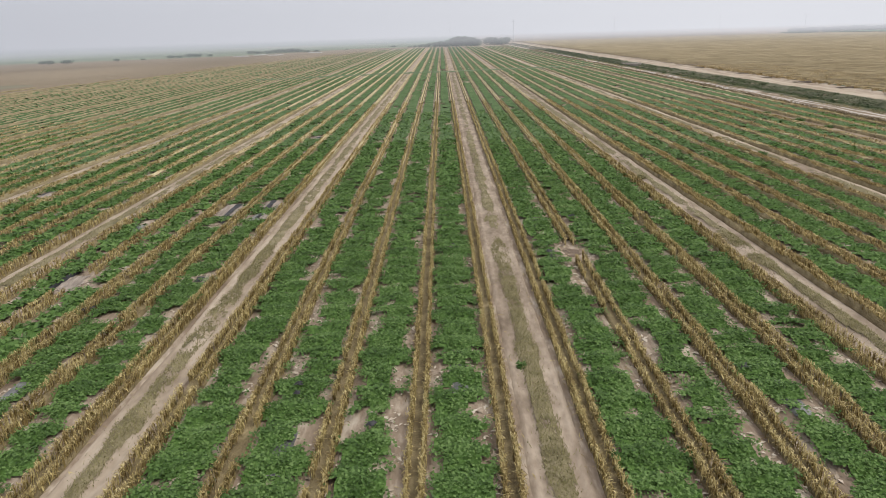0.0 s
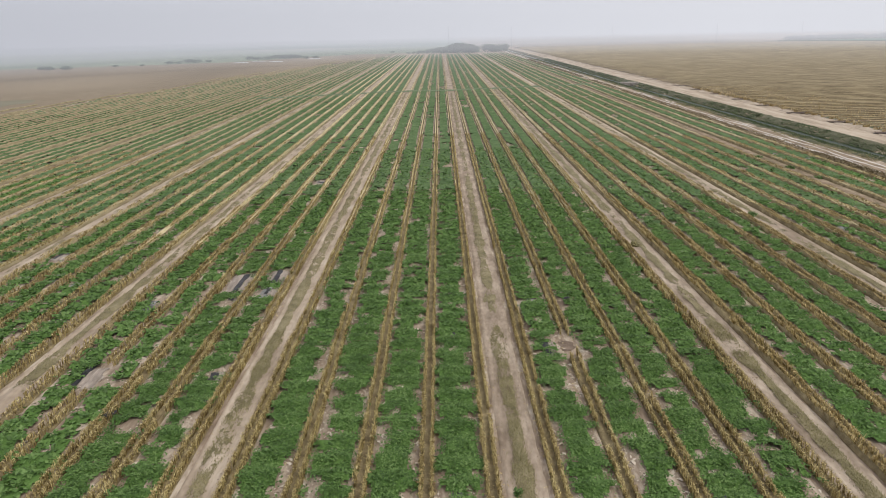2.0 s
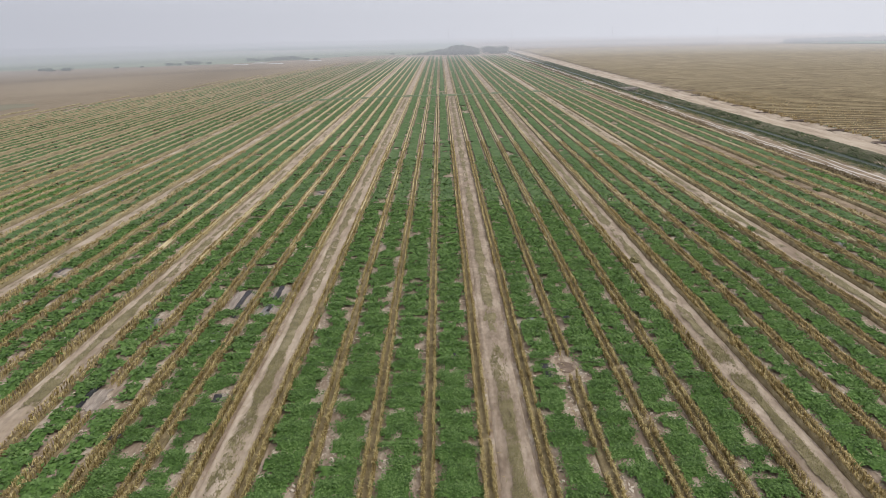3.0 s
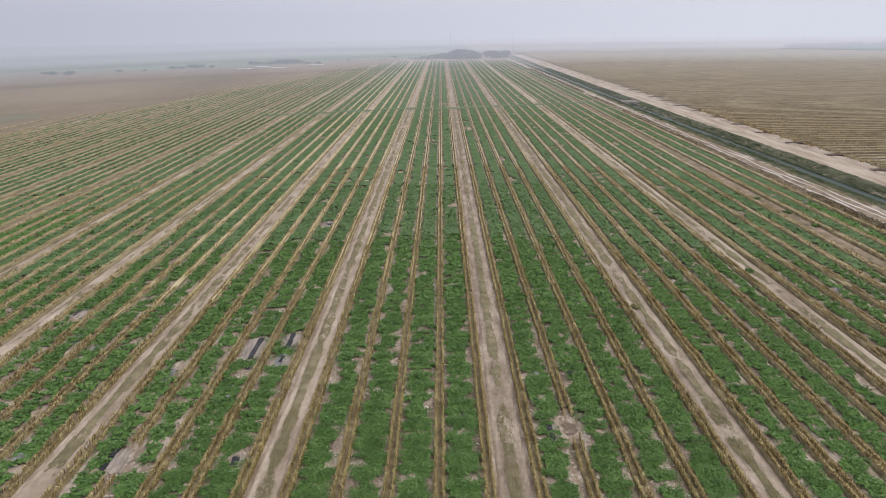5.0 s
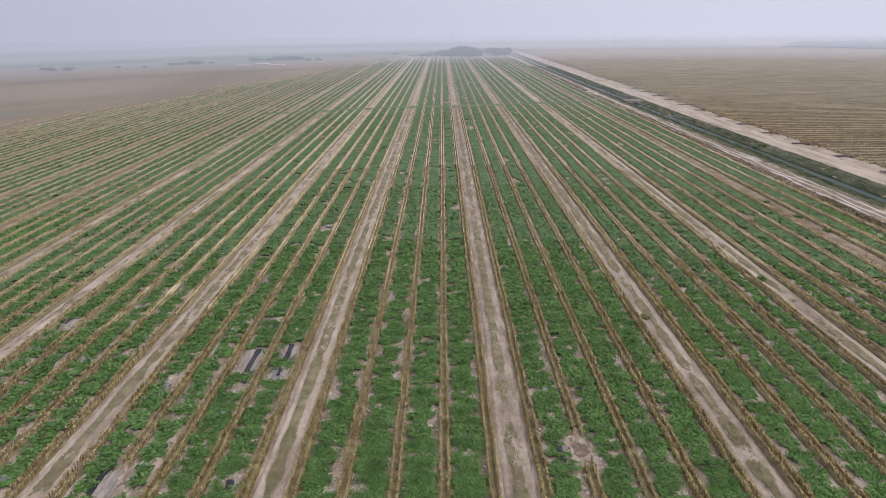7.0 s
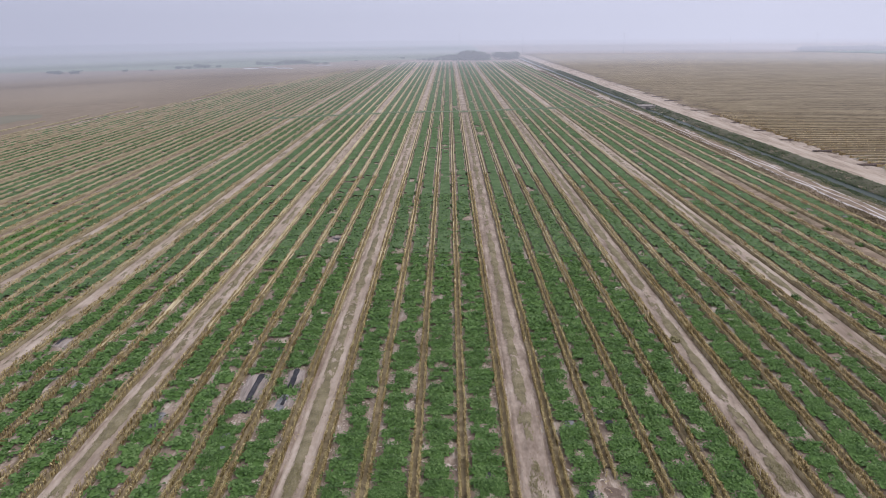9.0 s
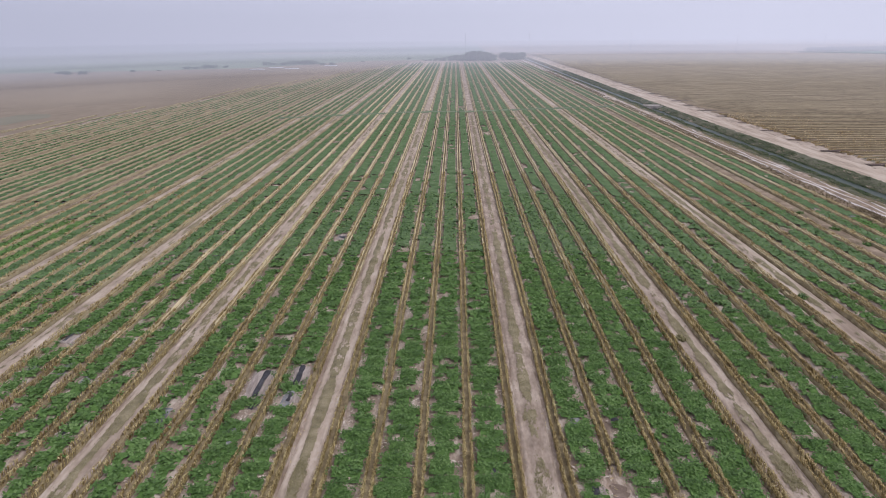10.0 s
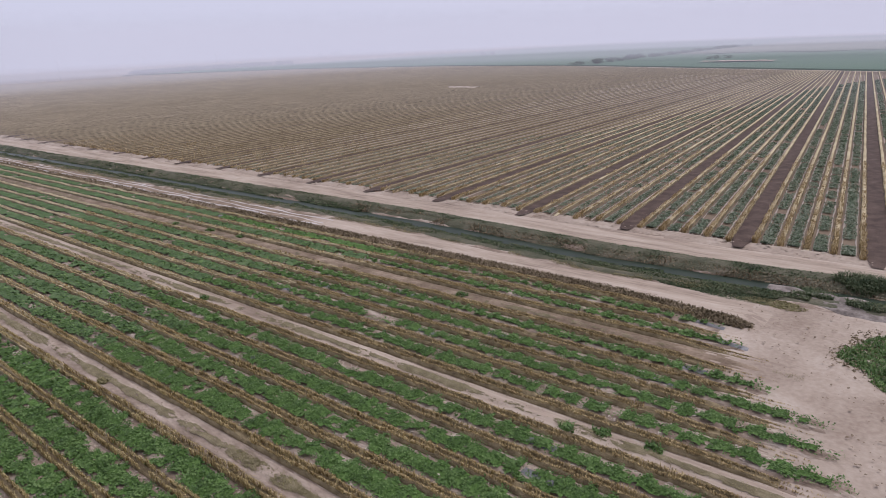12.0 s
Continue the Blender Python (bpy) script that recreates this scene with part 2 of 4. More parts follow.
def piece(name, verts, quads, mat, parent=None, label="", category="", group="", kind=""):
    ob = new(name, mesh_of(name, verts, quads, mat))
    if parent:
        ob.parent = parent
    if parent and not kind and name in LOOSE:
        kind = "stuff"
    return tagged(ob, label, category, group, kind)


LOOSE = ("straw", "chaff", "standing_grain", "foliage", "undergrowth", "canopy", "plastic_mulch", "straw_mat", "grass", "grass_mat", "crown", "pale_soil", "litter")


def part(name, bm, mat, parent, label=""):
    me = bpy.data.meshes.new(name)
    bm.to_mesh(me)
    bm.free()
    me.materials.append(mat)
    ob = new(name, me)
    ob.parent = parent
    return tagged(ob, label)


def base(name, at, label, category, group="", kind=""):
    ob = new(name)
    ob.location = at
    ob.empty_display_size = 0.2
    return tagged(ob, label, category, group, kind)


def rnd(*shape):
    return RNG.random(shape)


def hashed(i, j):
    """A fixed random number from 0 to 1 for each pair of whole numbers."""
    h = (np.asarray(i, np.int64) * 374761393 + np.asarray(j, np.int64) * 668265263) & 0xFFFFFFFF
    h = ((h ^ (h >> 13)) * 1274126177) & 0xFFFFFFFF
    return ((h ^ (h >> 16)) & 0xFFFF) / 65535.0


def wave(x, y):
    """Smooth value noise from 0 to 1."""
    x, y = np.asarray(x, float), np.asarray(y, float)
    i, j = np.floor(x).astype(np.int64), np.floor(y).astype(np.int64)
    u, w = x - i, y - j
    u, w = u * u * (3 - 2 * u), w * w * (3 - 2 * w)
    a, b = hashed(i, j) * (1 - u) + hashed(i + 1, j) * u, hashed(i, j + 1) * (1 - u) + hashed(i + 1, j + 1) * u
    return a * (1 - w) + b * w


def sheet_quads(rows, cols):
    """Faces of a grid whose vertices run along its columns first."""
    a = np.arange(rows - 1)[:, None] * cols + np.arange(cols - 1)[None, :]
    return np.stack([a, a + 1, a + cols + 1, a + cols], -1).reshape(-1, 4)


def leaves(xyz, size, tilt=0.9, slim=0.4):
    """Loose kite-shaped leaves, slightly folded, one at each place."""
    n = len(xyz)
    turn, lean = rnd(n) * 2 * np.pi, (rnd(n) ** 0.8) * tilt
    d = np.stack([np.cos(turn) * np.cos(lean), np.sin(turn) * np.cos(lean), -np.sin(lean)], 1)
    s = np.stack([-np.sin(turn), np.cos(turn), 0 * turn], 1)
    up = np.cross(d, s)
    size = np.asarray(size, float).reshape(-1, 1) * (0.65 + 0.7 * rnd(n, 1))
    mid = xyz + d * size * 0.12
    side = s * size * slim + up * size * 0.12
    v = np.stack([xyz - d * size * 0.5, mid - s * size * slim + up * size * 0.12, xyz + d * size * 0.5, mid + side], 1)
    return v.reshape(-1, 3), np.arange(4 * n).reshape(n, 4)


def blades(xyz, height, width, lean=0.35, simple=False):
    """Upright stalks that bend over at the top, each of two faces, or of one leaning face where they stand far off."""
    n = len(xyz)
    turn, k = rnd(n) * 2 * np.pi, rnd(n, 1)
    h = np.asarray(height, float).reshape(-1, 1) * (0.65 + 0.5 * rnd(n, 1))
    d = np.stack([np.cos(turn), np.sin(turn), 0 * turn], 1)
    s = np.stack([-np.sin(turn), np.cos(turn), 0 * turn], 1) * np.asarray(width, float).reshape(-1, 1)
    z = np.array([[0, 0, 1.0]])
    b = np.arange(n)[:, None]
    if simple:
        tip = xyz + z * h * 0.95 + d * h * lean * (0.3 + k)
        v = np.stack([xyz - s * 0.6, xyz + s * 0.6, tip + s * 0.5, tip - s * 0.5], 1).reshape(-1, 3)
        return v, b * 4 + [0, 1, 2, 3]
    knee = xyz + z * h * 0.7 + d * h * lean * 0.4 * k
    tip = knee + z * h * (0.32 - 0.35 * k) + d * h * lean * (0.5 + k)
    v = np.stack([xyz - s * 0.5, xyz + s * 0.5, knee + s * 0.7, knee - s * 0.7, tip + s * 0.3, tip - s * 0.3], 1).reshape(-1, 3)
    return v, np.concatenate([b * 6 + [0, 1, 2, 3], b * 6 + [3, 2, 4, 5]], 1).reshape(-1, 4)


def joined(pieces):
    vs, qs, at = [], [], 0
    for v, q in pieces:
        if len(v):
            vs.append(v)
            qs.append(q + at)
            at += len(v)
    return (np.concatenate(vs), np.concatenate(qs)) if vs else (np.zeros((0, 3)), np.zeros((0, 4), int))


def strip_sheet(name, y, left, right, z, mat, cols=6, rough=0.0, label="", category="", kind="structure", parent=None):
    """A sheet along y between two wavering edges."""
    u = np.linspace(0, 1, cols)[None, :]
    x = left[:, None] * (1 - u) + right[:, None] * u
    yy = np.repeat(y[:, None], cols, 1)
    zz = z + rough * (wave(x * 1.7, yy * 1.7) - 0.5)
    if rough:
        zz[:, 0] -= z + 0.05
        zz[:, -1] -= z + 0.05
    v = np.stack([x, yy, zz], -1).reshape(-1, 3)
    return piece(name, v, sheet_quads(len(y), cols), mat, parent, label, category, kind=kind)


# ---- the ground: one sheet, cut by the ditch ----
def ditch_shift(y):
    """How far the ditch swings eastwards on its way."""
    return np.interp(y, [2, 12, 20, 28, 52, 75, 100, 160, 300], [1.3, 1.1, 0.4, 0.0, 0.9, 0.4, 0.0, -0.9, -1.2])


def ditch_floor(x, y):
    return np.interp(x - ditch_shift(y), [45.2, 46.1, 47.3, 47.9, 48.5, 50.3, 50.8, 51.8, 52.5, 53.2], [0.0, 0.14, 0.08, -0.22, -0.6, -0.6, -0.3, 0.05, 0.2, 0.0])


gx = np.concatenate([[-4000, -1500, -600, -250, -100, -40, 0, 20, 40], np.linspace(44, 55, 34), [58, 70, 100, 200, 400, 1000, 4000]])
gy = np.concatenate([[-4000, -1000, -300, -100, -40], np.arange(-20, 200, 1.0), np.arange(200, 500, 6.0), [520, 700, 1200, 4000]])
GX, GY = np.meshgrid(gx, gy)
wob = (wave(GX * 0.9, GY * 0.35) - 0.5) * 0.5
GZ = np.where((GX > 44.5) & (GX < 54.9), ditch_floor(GX + wob, GY), 0.0)
piece("ground", np.stack([GX, GY, GZ], -1).reshape(-1, 3), sheet_quads(len(gy), len(gx)), SOIL, label="bare sandy brown farm soil, dry and uneven", category="ground", kind="structure")


def haze_sheet(east, reach, full, dense, top0, top1):
    """A ring-shaped glowing sheet round the field in place of haze, standing on the ground."""
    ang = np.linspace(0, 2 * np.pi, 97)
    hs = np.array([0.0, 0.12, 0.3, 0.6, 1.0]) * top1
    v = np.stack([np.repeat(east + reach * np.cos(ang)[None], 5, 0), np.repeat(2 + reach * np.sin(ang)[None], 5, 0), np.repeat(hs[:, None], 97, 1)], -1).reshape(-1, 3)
    return piece("backdrop", v, sheet_quads(5, 97), haze_material("mist", reach, full, dense, top0, top1), label="pale glowing sheet imitating haze before the far horizon", category="mist", kind="structure")


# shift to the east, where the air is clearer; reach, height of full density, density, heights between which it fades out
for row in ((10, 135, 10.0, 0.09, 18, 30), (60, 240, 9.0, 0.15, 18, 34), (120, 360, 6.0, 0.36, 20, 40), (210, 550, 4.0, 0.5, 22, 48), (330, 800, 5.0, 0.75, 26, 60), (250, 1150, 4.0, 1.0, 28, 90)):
    haze_sheet(*row)

# ---- the field: beds of vines between strips of dry grain, a drive lane after every fourth bed ----
BED = 2.175


def strip_x(k):
    """Middle of the k-th strip of grain; the strips draw closer together to the west and stand slightly wider apart towards the ditch."""
    if k < -4.5:
        return float(np.interp(k, [-62.5, -34.5, -29.5, -24.5, -19.5, -14.5, -9.5, -4.5], [-104.0, -60.6, -52.9, -45.0, -36.6, -28.1, -18.45, -8.43]))
    return 1.32 + BED * k if k <= 6 else 14.37 + 2.23 * (k - 6)


def is_lane(k):
    """True where the gap between strips k and k + 1 is a drive lane."""
    return k % 5 == 0


# bare spots in the crop: x, y, half width, half length, and whether the grain is missing there as well
BARE = [(5.5, 28.1, 0.85, 1.5, 1), (5.3, 20.2, 0.35, 0.9, 0), (6.2, 19.2, 0.4, 0.9, 0), (7.4, 21.2, 0.3, 0.8, 0), (7.4, 18.0, 0.35, 0.7, 0), (9.55, 20.1, 0.3, 0.8, 0),
        (11.6, 17.7, 0.4, 0.7, 0), (11.6, 22.2, 0.3, 0.8, 0), (5.2, 24.1, 0.4, 0.6, 0), (-2.5, 21.1, 0.3, 0.9, 0), (-1.45, 16.9, 0.25, 1.0, 0), (0.8, 15.0, 0.45, 0.7, 0),
        (-2.3, 14.8, 0.3, 0.8, 0), (-3.5, 14.2, 0.5, 0.6, 0), (-1.4, 14.9, 0.5, 0.4, 0), (-4.5, 17.7, 0.25, 0.9, 0), (-4.6, 20.8, 0.3, 0.8, 0), (-1.2, 19.7, 0.3, 0.9, 0)]
BARE_WEST = [(-15.3, 25.7, 0.9, 1.6, 1), (-12.3, 21.7, 0.6, 0.6, 0), (-9.95, 21.9, 0.4, 0.9, 0), (-10.2, 25.7, 0.6, 0.8, 0), (-9.9, 20.0, 0.5, 0.6, 0), (-21.3, 48.1, 0.9, 1.2, 1),
             (-12.4, 36.9, 0.85, 1.9, 0), (-10.3, 37.8, 0.8, 1.4, 0), (-10.4, 34.9, 0.6, 0.8, 0), (-6.85, 33.2, 0.5, 1.3, 0), (-25.8, 42.0, 0.8, 1.2, 0), (-12.2, 64.2, 0.9, 1.6, 0),
             (-19.1, 26.9, 0.6, 0.8, 0), (-30.4, 61.9, 0.8, 1.5, 0), (-5.7, 19.0, 0.3, 0.6, 0), (-12.8, 16.7, 0.6, 0.8, 0), (-12.2, 33.6, 0.6, 0.9, 0)]
BARE_EAST = [(4.6, 27.7, 0.3, 0.4, 0), (16.2, 28.7, 0.35, 0.5, 0), (0.6, 71.0, 0.7, 1.2, 1), (13.1, 43.0, 0.5, 0.8, 0), (5.0, 130.5, 1.0, 2.5, 0), (8.1, 99.0, 0.9, 3.0, 0),
             (8.2, 84.0, 0.9, 2.0, 0), (6.65, 14.8, 0.25, 0.25, 0), (9.3, 14.7, 0.45, 0.6, 0), (35.5, 33.0, 0.6, 1.4, 0), (22.6, 31.9, 0.5, 1.4, 0), (29.0, 35.6, 0.6, 2.0, 0)]
SPOTS = BARE + BARE_WEST + BARE_EAST
# scraps of black plastic: x, y, half width
SCRAPS = [(-4.25, 16.4, 0.13), (-4.2, 15.9, 0.1), (-2.0, 14.3, 0.12), (8.35, 16.9, 0.16), (-13.4, 22.6, 0.22), (-9.8, 23.3, 0.15), (6.5, 33.1, 0.16)]


def bare(x, y, grain=False):
    hit = np.zeros(np.shape(x), bool)
    edge = 0.25 + 0.8 * wave(np.asarray(x) * 2.3 + 9, np.asarray(y) * 2.3) + 0.5 * (wave(np.asarray(x) * 6 + 9, np.asarray(y) * 6) - 0.5)
    for sx, sy, rx, ry, both in SPOTS:
        if both or not grain:
            hit |= ((x - sx) / rx) ** 2 + ((y - sy) / ry) ** 2 < edge
    return hit


def row_end(x):
    """Where the rows begin at the near headland, which runs aslant towards the ditch."""
    return np.interp(x, [0, 20, 27.5, 32.2, 36.5, 39.8, 42.5, 44], [-8, 2, 6.3, 7.6, 10.6, 13.2, 15.5, 18])


def field_edge(x):
    """Where the rows stop far off: at the trees, and along the slanting edge of the fallow land."""
    return min(430.0, 131 + (x + 88) * 5.0) if x < -19 else 430.0


def plants(k, y):
    """Near 1 at the heart of each plant of bed k, near 0 between two plants."""
    return 0.5 + 0.5 * np.cos(2 * np.pi * (y / 1.15 + 0.7 * wave(y * 0.35, 0 * y + 3.0 * k) + hashed(k, 8)))


def half_width(k, x, y, side):
    """How far the vines spread from the middle of the bed towards one side."""
    sparse = np.clip((abs(x) - 12) / 26, 0, 1) * 0.46 if x > 0 else np.clip((abs(x) - 18) / 30, 0, 1) * 0.14
    w = 0.93 * min(1.0, (strip_x(k + 1) - strip_x(k)) / BED) - sparse * (1.0 if x > 0 else 0.8)
    a = wave(y * 0.55 + 31.7 * k, 3.1 * side + k) * 0.65 + wave(y * 1.7 + 11.3 * k, 7.7 * side - k) * 0.35
    cut = 0.3 + sparse * 0.25 + (0.06 if x < -14 else 0) + 0.03 * (y < 27)
    full = np.clip((a - cut + 0.1) / 0.22, 0, 1)
    thin = 0.34 + 0.24 * wave(y * 3, k)
    return thin + (w - 0.24 * wave(y * 2.9, k + 40.0 * side) - thin) * full - 0.22 * (wave(y * 5.0, k + 21.0 * side) - 0.25) + 0.2 * (plants(k, y) - 0.55)


def gap_all(k, y, x):
    thin = 0.035 + (0.06 if x < -18 else 0)
    return wave(y * 0.42 + 77.7 * k, k * 5.1) < thin


def vine_cover(k, xm, x, y):
    """True where vines cover the bed whose middle is xm."""
    u = x - xm + 0.3 * (wave(x * 4.0, y * 4.0 + k) - 0.5)
    ok = np.where(u < 0, -u < half_width(k, xm, y, 0), u < half_width(k, xm, y, 1))
    holes = wave(x * 2.1 + 3.3 * k, y * 2.1) * 0.7 + wave(x * 5.0, y * 5.0 + k) * 0.3 < (0.22 if xm > -14 else 0.26) + 0.07 * (1 - plants(k, y)) ** 2
    return ok & ~holes & ~gap_all(k, y, xm) & ~bare(x, y)


def scatter(y0, y1, density, half):
    n = int(max(0, (y1 - y0)) * 2 * half * density)
    return (rnd(n) * 2 - 1) * half, y0 + rnd(n) * (y1 - y0)


VINE_LABEL = "low green watermelon vines over a mulched soil bed, with bare gaps"
STRAW_LABEL = "dry golden double row of ripe grain as a windbreak"
ZONES = [(27, 440, 0.082), (42, 185, 0.12), (58, 75, 0.17), (80, 22, 0.22), (150, 0, 0.3)]      # out to this distance, leaves for a square metre, leaf size
STALKS = [(30, 78, 0.014), (56, 40, 0.024), (92, 10, 0.045)]    # stalks for a metre of one drill line, width


def zone_spans(x, y0, y1, zones):
    """Cuts the stretch y0 to y1 at x into the zones by distance from the field's heart."""
    spans, start = [], y0
    if abs(x) < 14 and y0 < 9.5:
        spans, start = [(y0, 9.5, zones[2][1:])], 9.5
    for reach, *rest in zones:
        if abs(x) >= reach:
            continue
        end = min(y1, 2 + math.sqrt(reach * reach - x * x))
        if end > start:
            spans.append((start, end, rest))
            start = end
    return spans, start


def vine_bed(k):
    xm = (strip_x(k) + strip_x(k + 1)) / 2
    y0, y1 = float(row_end(xm)) + rnd() * 2.5, field_edge(xm) - 18 * hashed(k, 5)
    if abs(xm) > 6 and xm < 0:
        y0 = max(y0, abs(xm) * 0.9 - 4)
    if y1 - y0 < 5:
        return
    bed = base("watermelon_bed", (xm, y0, 0), VINE_LABEL, "crop bed", "watermelon beds of the field")
    spans, last = zone_spans(xm, y0, y1, ZONES if abs(xm) < 13 else [(48, 190, 0.105)] + ZONES[2:] if 0 < xm < 33 else ZONES[2:])
    # the raised soil of the bed
    ys = np.concatenate([np.arange(y0, min(y1, 80), 0.6), np.arange(max(80, y0), y1, 4.0), [y1]])
    us = np.array([-0.78, -0.55, -0.3, 0.0, 0.3, 0.55, 0.78]) * min(1.0, (strip_x(k + 1) - strip_x(k)) / BED)
    hs = np.array([0.003, 0.06, 0.11, 0.12, 0.11, 0.06, 0.003])
    Y, U = np.meshgrid(ys, us, indexing="ij")
    Z = hs[None] * (0.7 + 0.6 * wave(Y * 1.3, U * 4 + k * 9)) * np.minimum(1, (Y - y0) / 1.5 + 0.05)
    v = np.stack([U, Y - y0, Z], -1).reshape(-1, 3)
    piece("soil_mound", v, sheet_quads(len(ys), len(us)), SOIL, bed)
    # the strip of plastic mulch along its crest
    ps = np.array([-0.26, -0.1, 0.1, 0.26])
    ym = ys[ys < min(y1, 110)]
    if len(ym) > 3:
        Y, U = np.meshgrid(ym, ps, indexing="ij")
        Z = (0.12 + np.array([0.0, 0.025, 0.025, 0.0])[None]) * np.minimum(1, (Y - y0) / 1.5 + 0.05) * (0.85 + 0.3 * wave(Y * 1.3, U * 4 + k * 9)) + 0.012
        U = U + 0.06 * (wave(Y * 0.5, k) - 0.5)
        v = np.stack([U, Y - y0, Z], -1).reshape(-1, 3)
        q = sheet_quads(len(ym), 4)
        mid_y = v[q[:, 0], 1] + y0
        keep = hashed(np.arange(len(q)) // 9, k) > 0.93
        piece("plastic_mulch", v, q[keep], PLASTIC, bed, "weathered black plastic strip")
    # pale litter lying on the bare soil
    n = int(max(0, min(55, y1) - max(y0, 9.5)) * 1.7 * (60 if abs(xm) < 14 else 26 if abs(xm) < 30 else 0))
    if n:
        u, y = (rnd(n) * 2 - 1) * 0.85, max(y0, 9.5) + rnd(n) * (min(55, y1) - max(y0, 9.5))
        keep = ~vine_cover(k, xm, xm + u, y) & (wave(xm + u * 2.5, y * 2.5) > 0.4)
        u, y = u[keep], y[keep]
        z = np.interp(np.abs(u), [0.0, 0.3, 0.55, 0.78], [0.12, 0.11, 0.06, 0.003]) * (0.7 + 0.6 * wave(y * 1.3, u * 4 + k * 9)) + 0.02
        v, q = leaves(np.stack([u, y - y0, z], 1), 0.05 + 0.2 * rnd(len(u)) ** 2, 0.25, 0.22)
        if len(v):
            piece("litter", v, q, LITTER, bed, "pale scraps of dead vine and straw")
    # lower leaves: a rough, closed layer where vines grow, its green darkened as shade beneath the foliage
    low = []
    for a, b, (dens, size) in spans + [(last, y1, (0, 1.2))]:
        if b - a < 1:
            continue
        step = 0.22 if size < 0.18 else 0.4 if size < 0.35 else 1.6
        yy = np.arange(a, b, step)
        if len(yy) < 2:
            continue
        ncol = 9 if step < 0.3 else 7
        uu = np.linspace(-0.88, 0.88, ncol)
        Y, U = np.meshgrid(yy, uu, indexing="ij")
        cover = (vine_cover(k, xm, xm + U, Y) if size < 0.22 else (np.abs(U + 0.2 * (rnd(*U.shape) - 0.5)) < 0.52 + 0.3 * wave(Y * 0.6, U + 7.0 * k) + 0.12 * plants(k, Y) + min(0.0, (xm + 22) * 0.004) - 0.22 * np.clip((np.hypot(xm, Y) - 80) / 70, 0, 1) * min(1.0, max(0.0, (-16 - xm) / 22))) & (wave(Y * 0.8 + 17.0 * k, U * 1.5 + k) > 0.13) & ~bare(xm + U, Y)) & (np.abs(U) < 0.1 + (Y - y0 - 0.8) * 0.25)
        Z = 0.1 + 0.07 * wave(Y * 2.6, U * 3.2 + 5 * k) + 0.1 * plants(k, Y) - 0.1 * (np.abs(U) > 0.8)
        q = sheet_quads(len(yy), ncol)
        c = cover.reshape(-1)
        keep = c[q].sum(1) >= 3
        jit = 0.06 * (rnd(*U.shape) - 0.5)
        Z = Z + (0.13 if size > 0.2 else 0.0) * (rnd(*U.shape) - 0.5)
        low.append((np.stack([U + jit, Y - y0, Z], -1).reshape(-1, 3), q[keep]))
    far_low = [(v, q) for v, q in low if len(v) and v[:, 1].min() + y0 > 45]
    low = [(v, q) for v, q in low if len(v) and v[:, 1].min() + y0 <= 45] or far_low[:1]
    if far_low:
        fv, fq = joined(far_low)
        piece("canopy", fv + np.array([0, 0, 0.04]), fq, FAR_VINE, bed)
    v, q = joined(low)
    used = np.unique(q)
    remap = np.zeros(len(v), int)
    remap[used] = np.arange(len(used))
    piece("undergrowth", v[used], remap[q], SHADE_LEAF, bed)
    top = []
    for a, b, (dens, size) in spans:
        u, y = scatter(a, b, dens, 0.95)
        keep = (np.abs(u) < 0.25 + (y - y0) * 0.3 + 0.3 * rnd(len(u))) & (rnd(len(u)) < 0.15 + (y - y0) / 2.5) & vine_cover(k, xm, xm + u * 0.97 + 0.07 * RNG.standard_normal(len(u)), y + 0.12 * RNG.standard_normal(len(u)))
        u, y = u[keep], y[keep]
        z = 0.12 + 0.11 * wave(y * 2.6, u * 3.2 + 5 * k) + 0.12 * plants(k, y) + 0.08 * rnd(len(u)) - 0.1 * np.abs(u)
        top.append(leaves(np.stack([u, y - y0, z], 1), np.full(len(u), size)))
    v, q = joined(top)
    if len(v):
        piece("foliage", v, q, LEAF, bed)


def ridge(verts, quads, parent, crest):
    """Standing grain far off: pale heads along the crest, brown stems darkened as shade down the sides."""
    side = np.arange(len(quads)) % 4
    ob = new("standing_grain", mesh_of("standing_grain", verts, quads, [crest, SHADED_STEMS], (side % 3 == 0).astype(int)))
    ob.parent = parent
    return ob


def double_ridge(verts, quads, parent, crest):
    """The same for a double drill line: two narrow crests, the stems between darkened as shade."""
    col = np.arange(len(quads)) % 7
    ob = new("standing_grain", mesh_of("standing_grain", verts, quads, [crest, STEMS, SHADED_STEMS], np.where(col == 3, 2, np.isin(col, (0, 6)).astype(int))))
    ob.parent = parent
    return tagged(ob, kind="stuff")


